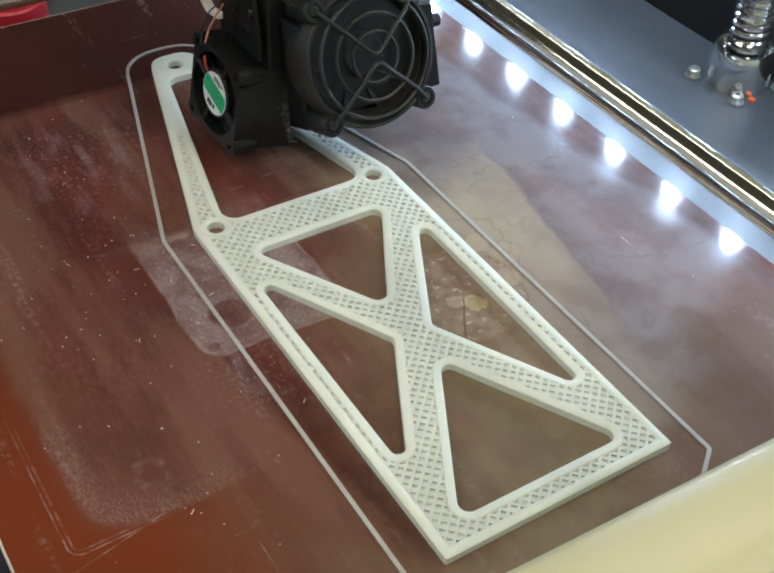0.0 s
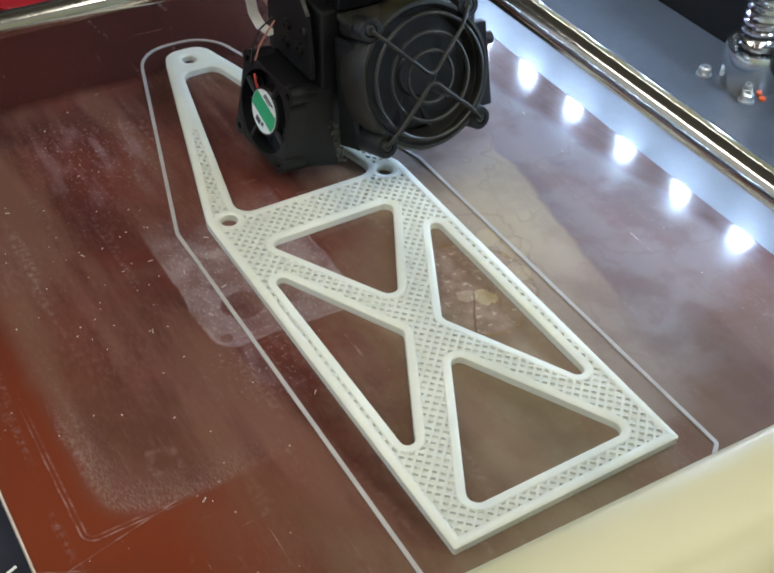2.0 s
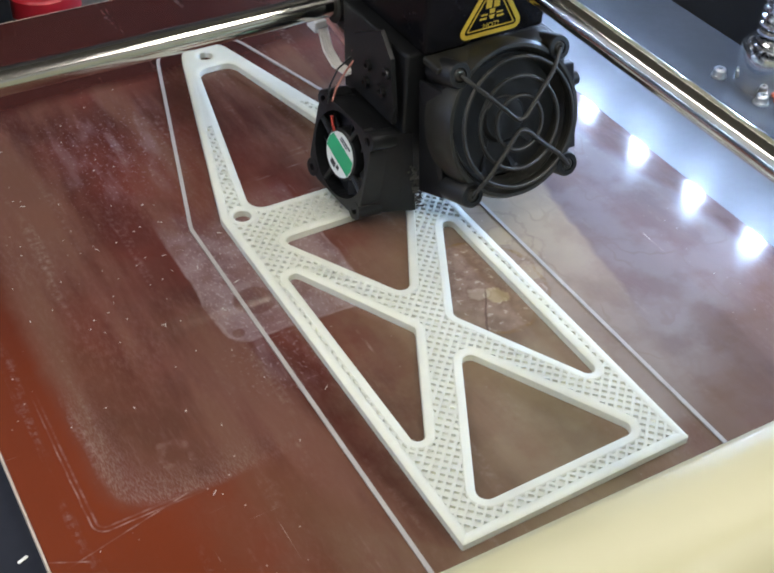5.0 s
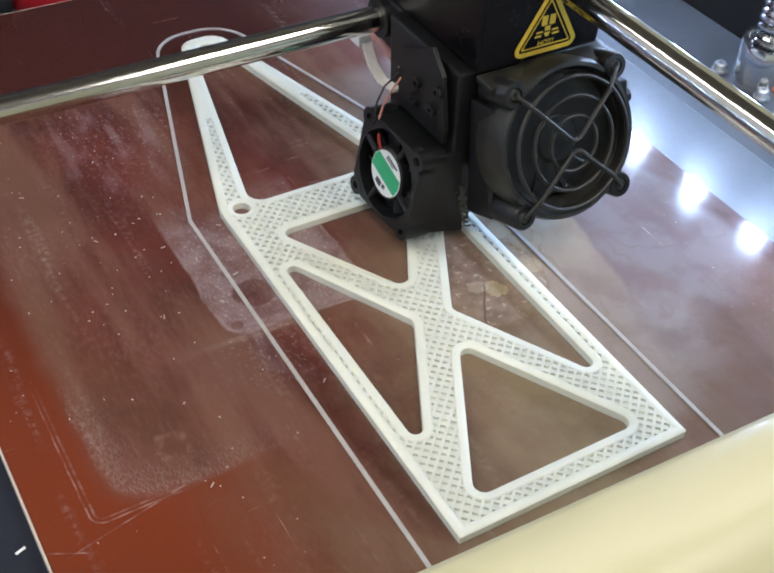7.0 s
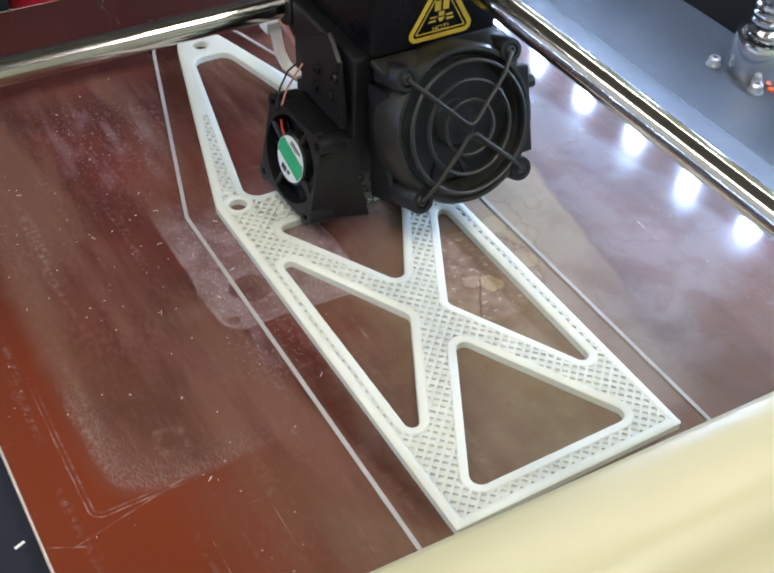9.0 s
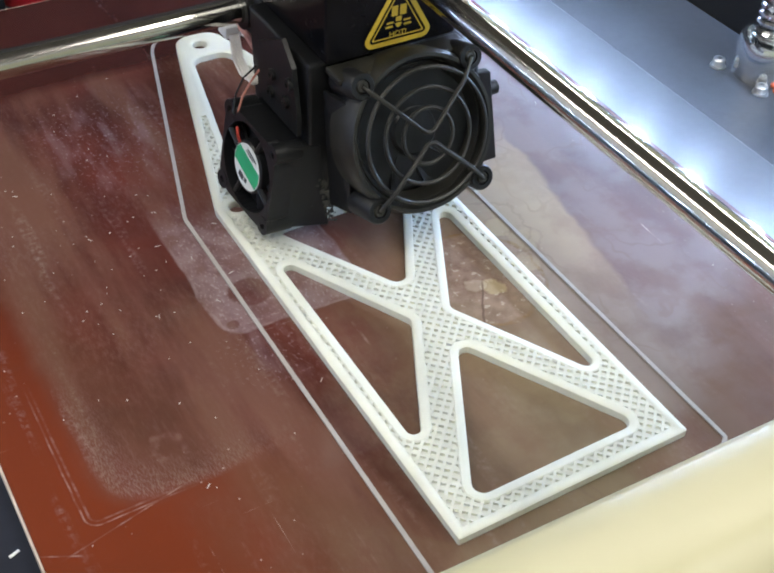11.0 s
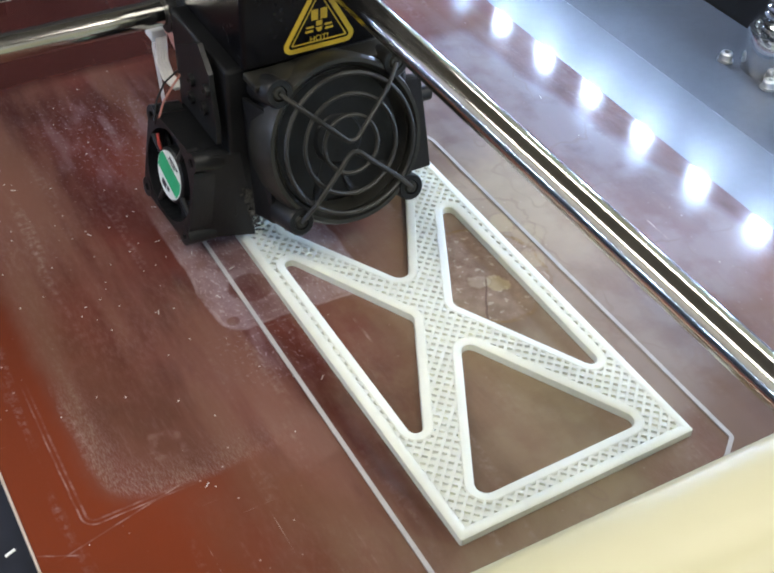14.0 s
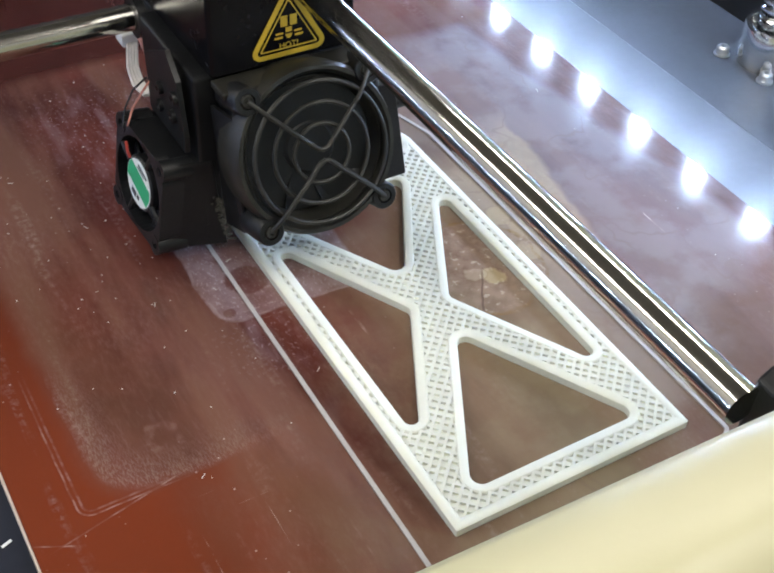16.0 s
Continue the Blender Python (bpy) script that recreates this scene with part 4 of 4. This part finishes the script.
    for k in range(150):
        w = rnd.random()
        c = Vector((-24.6 + 3.2 * w + rnd.gauss(0, 0.9), 24.0 + rnd.uniform(-0.5, 0.5), 25 - 16 * w + rnd.gauss(0, 1.6))) * MM
        bmesh.ops.create_icosphere(bm, subdivisions=1, radius=rnd.uniform(0.15, 0.5) * MM, matrix=Matrix.Translation(c) @ Matrix.Diagonal((1.5, 0.6, 1.2, 1)))
    tagged(part("dust_fluff", bm, M_DUST, head, "grey dust fluff on the duct edge"), kind="stuff")
    part("rod_collar", lathe([(4.2 * MM, 0), (7 * MM, 0), (7 * MM, 3 * MM), (4.2 * MM, 3 * MM)], 28, axes((-25, 78.4, 62), (0, 1, 0), (0, 0, 1), (-1, 0, 0))), M_BLACK, head, smooth=True)
    part("rod_housing", box(*[c * MM for c in (-25, 22, 66, 90, 52, 69.4)], bevel=0.001), M_BLACK, head)
    # warning label
    tri = [(-14.2, 71.2), (14.2, 71.2), (0, 95.5)]
    warn = new("warning_label")
    warn.parent = head
    warn.matrix_basis = axes((0, 22.3, 0), (1, 0, 0), (0, 0, 1), (0, -1, 0))
    warn["label"] = "black triangle label with a yellow border and the word HOT"

    def tri_ring(d0, d1):
        return [mm(rounded(inset(tri, d0), max(0.4, 3.0 - d0))), mm(rounded(inset(tri, d1), max(0.4, 3.0 - d1)))[::-1]]

    part("backing", slab([mm(rounded(tri, 3.0))], 0.05 * MM, 0.2 * MM), M_GLOSSBLACK, warn)
    part("border", slab(tri_ring(0.3, 1.9), 0.2 * MM, 0.3 * MM), M_YELLOW, warn)
    part("inner_line", slab(tri_ring(2.7, 3.1), 0.2 * MM, 0.3 * MM), M_YELLOW, warn)
    sym = [((-2.6, 81.2), (-0.4, 81.2), (-0.4, 84.6), (-2.6, 84.6)), ((0.4, 81.2), (2.6, 81.2), (2.6, 84.6), (0.4, 84.6)),
           ((-1.2, 78.6), (1.2, 78.6), (0.5, 77.2), (-0.5, 77.2)), ((-1.0, 79.2), (1.0, 79.2), (1.0, 80.8), (-1.0, 80.8)),
           ((-4.6, 77.4), (-2.0, 77.4), (-2.0, 78.1), (-4.6, 78.1)), ((2.0, 77.4), (4.6, 77.4), (4.6, 78.1), (2.0, 78.1)),
           ((-4.2, 78.8), (-1.8, 78.8), (-1.8, 79.4), (-4.2, 79.4)), ((1.8, 78.8), (4.2, 78.8), (4.2, 79.4), (1.8, 79.4))]
    for quad in sym:
        part("symbol_bar", slab([mm(quad)], 0.2 * MM, 0.3 * MM), M_YELLOW, warn)
    text = bpy.data.curves.new("hot_word", "FONT")
    text.body, text.size, text.align_x, text.extrude = "HOT!", 2.6 * MM, "CENTER", 0.05 * MM
    word = new("hot_word", text)
    word.parent = warn
    word.matrix_basis = pose(0, 74.2 * MM, 0.25 * MM)
    text.materials.append(M_YELLOW)
    return head


head = print_head()

# ---- gantry rods ----
rod_side = empty("cross_rod", "polished steel gantry rod across the printer", "rod", "gantry rods")
part("rod", lathe(disc_profile(4.4 * MM, -0.23, 0.212, 0.4 * MM), 40, axes((0, 0, 0), (0, 1, 0), (0, 0, 1), (1, 0, 0))), M_STEEL, rod_side, smooth=True)
rod_deep = empty("depth_rod", "polished steel gantry rod running from front to back", "rod", "gantry rods")
part("rod", lathe(disc_profile(4.3 * MM, -0.0515, 0.39, 0.6 * MM), 40, axes((0, 0, 0), (1, 0, 0), (0, 0, -1), (0, 1, 0))), M_STEEL, rod_deep, smooth=True)
part("slider", hexa([(2, -64, -9), (45, -64, -9), (45, -50, -9), (2.5, -50, -9), (2, -64, 5), (45, -64, 32), (45, -50, 32), (3, -50, 5)], 0.8), M_BLACK, rod_deep, "black plastic rod end slider")

HEAD = [
    (0, 74.4, 159.0), (0.1, 75.2, 157.9), (0.2, 77.1, 155.8), (0.3, 78.9, 150.7), (0.4, 80.8, 146.6), (0.5, 81.6, 146.5), (0.6, 83.4, 142.6),
    (0.7, 82.3, 142.8), (0.8, 80.1, 145.9), (0.9, 77.0, 148.1), (1, 76.8, 148.2), (1.1, 77.9, 146.1), (1.2, 79.0, 142.9), (1.3, 81.2, 140.8),
    (1.4, 84.3, 136.6), (1.5, 85.4, 134.5), (1.6, 86.5, 130.5), (1.7, 86.6, 131.5), (1.8, 82.7, 132.5), (1.9, 80.8, 136.5), (2, 78.9, 138.5),
    (2.1, 80.8, 135.4), (2.2, 81.7, 132.3), (2.3, 84.6, 131.2), (2.4, 86.5, 127.1), (2.5, 88.4, 124.0), (2.6, 89.4, 121.3), (2.7, 90.5, 118.6),
    (2.8, 89.5, 119.9), (2.9, 85.6, 122.2), (3, 82.6, 126.5), (3.1, 81.4, 129.2), (3.2, 82.1, 124.9), (3.3, 82.9, 123.6), (3.4, 84.6, 121.3),
    (3.5, 85.4, 119.0), (3.6, 82.6, 117.0), (3.7, 81.9, 117.0), (3.8, 81.1, 115.0), (3.9, 81.4, 114.0), (4, 80.6, 110.0), (4.1, 80.6, 109.0),
    (4.2, 78.6, 111.0), (4.5, 77.0, 111.0), (4.9, 86.0, 102.0), (5.3, 79.0, 106.0), (5.7, 87.0, 97.0), (6.05, 78.0, 101.0), (6.3, 76.0, 101.1),
    (6.4, 79.0, 99.1), (6.5, 82.0, 96.1), (6.6, 86.0, 92.1), (6.7, 88.9, 90.1), (6.8, 89.9, 87.1), (6.9, 91.8, 86.1), (7, 91.8, 82.1),
    (7.1, 90.8, 83.5), (7.2, 87.7, 84.9), (7.3, 85.7, 89.3), (7.4, 82.6, 92.7), (7.5, 80.6, 94.1), (7.6, 78.5, 95.7), (7.7, 76.4, 98.3),
    (7.8, 74.2, 99.9), (7.9, 73.1, 101.5), (8, 71.0, 104.1), (8.1, 67.3, 106.2), (8.2, 64.6, 108.2), (8.3, 63.9, 110.3), (8.4, 62.2, 108.3),
    (8.5, 64.5, 107.4), (8.6, 67.4, 102.6), (8.7, 70.2, 99.7), (8.8, 71.1, 98.9), (8.9, 68.9, 100.0), (9, 66.8, 101.2), (9.1, 62.8, 104.2),
    (9.2, 59.8, 106.3), (9.5, 62.0, 105.0), (9.9, 64.0, 99.0), (10.3, 54.0, 107.0), (10.7, 58.0, 100.0), (11.05, 51.0, 105.0), (11.3, 49.0, 105.0),
    (11.4, 47.0, 108.1), (11.5, 44.0, 110.1), (11.6, 43.0, 111.1), (11.7, 41.1, 111.1), (11.8, 41.1, 108.0), (11.9, 47.2, 106.0), (12, 48.2, 102.0),
    (12.1, 49.3, 100.0), (12.2, 47.3, 101.0), (12.3, 45.4, 101.1), (12.4, 42.4, 105.1), (12.5, 39.5, 107.1), (12.6, 37.4, 109.9),
    (12.7, 34.3, 109.7), (12.8, 32.2, 110.4), (12.9, 32.1, 109.2), (13, 36.0, 107.0), (13.1, 39.0, 103.2), (13.2, 42.1, 100.4), (13.3, 41.1, 100.7),
    (13.4, 38.2, 100.9), (13.5, 37.2, 102.1), (13.6, 35.3, 103.9), (13.7, 30.3, 105.7), (13.8, 28.4, 109.5), (13.9, 27.4, 110.3), (14, 26.5, 109.1),
    (14.1, 29.6, 105.9), (14.2, 31.7, 102.7), (14.3, 34.8, 99.4), (14.4, 35.9, 98.2), (14.5, 32.0, 100.0), (14.6, 30.8, 100.2), (14.7, 27.7, 103.4),
    (14.8, 25.5, 104.7), (14.9, 23.4, 104.9), (15, 22.2, 105.1), (15.1, 25.3, 103.2), (15.2, 28.3, 98.3), (15.3, 29.4, 98.4), (15.4, 28.4, 96.5),
    (15.5, 25.5, 97.6), (15.6, 22.2, 100.5), (15.7, 18.8, 102.4), (15.8, 16.5, 107.3), (15.9, 15.1, 108.2), (16, 15.8, 105.1),
]


def motions():
    walk(head, [(t, pose(x * MM, y * MM, 0)) for t, x, y in HEAD])
    walk(rod_side, [(t, pose(0, (y + 78.4) * MM, 62 * MM)) for t, x, y in HEAD])
    walk(rod_deep, [(t, pose((x + 4.7) * MM, 0, 93.2 * MM)) for t, x, y in HEAD])


motions()
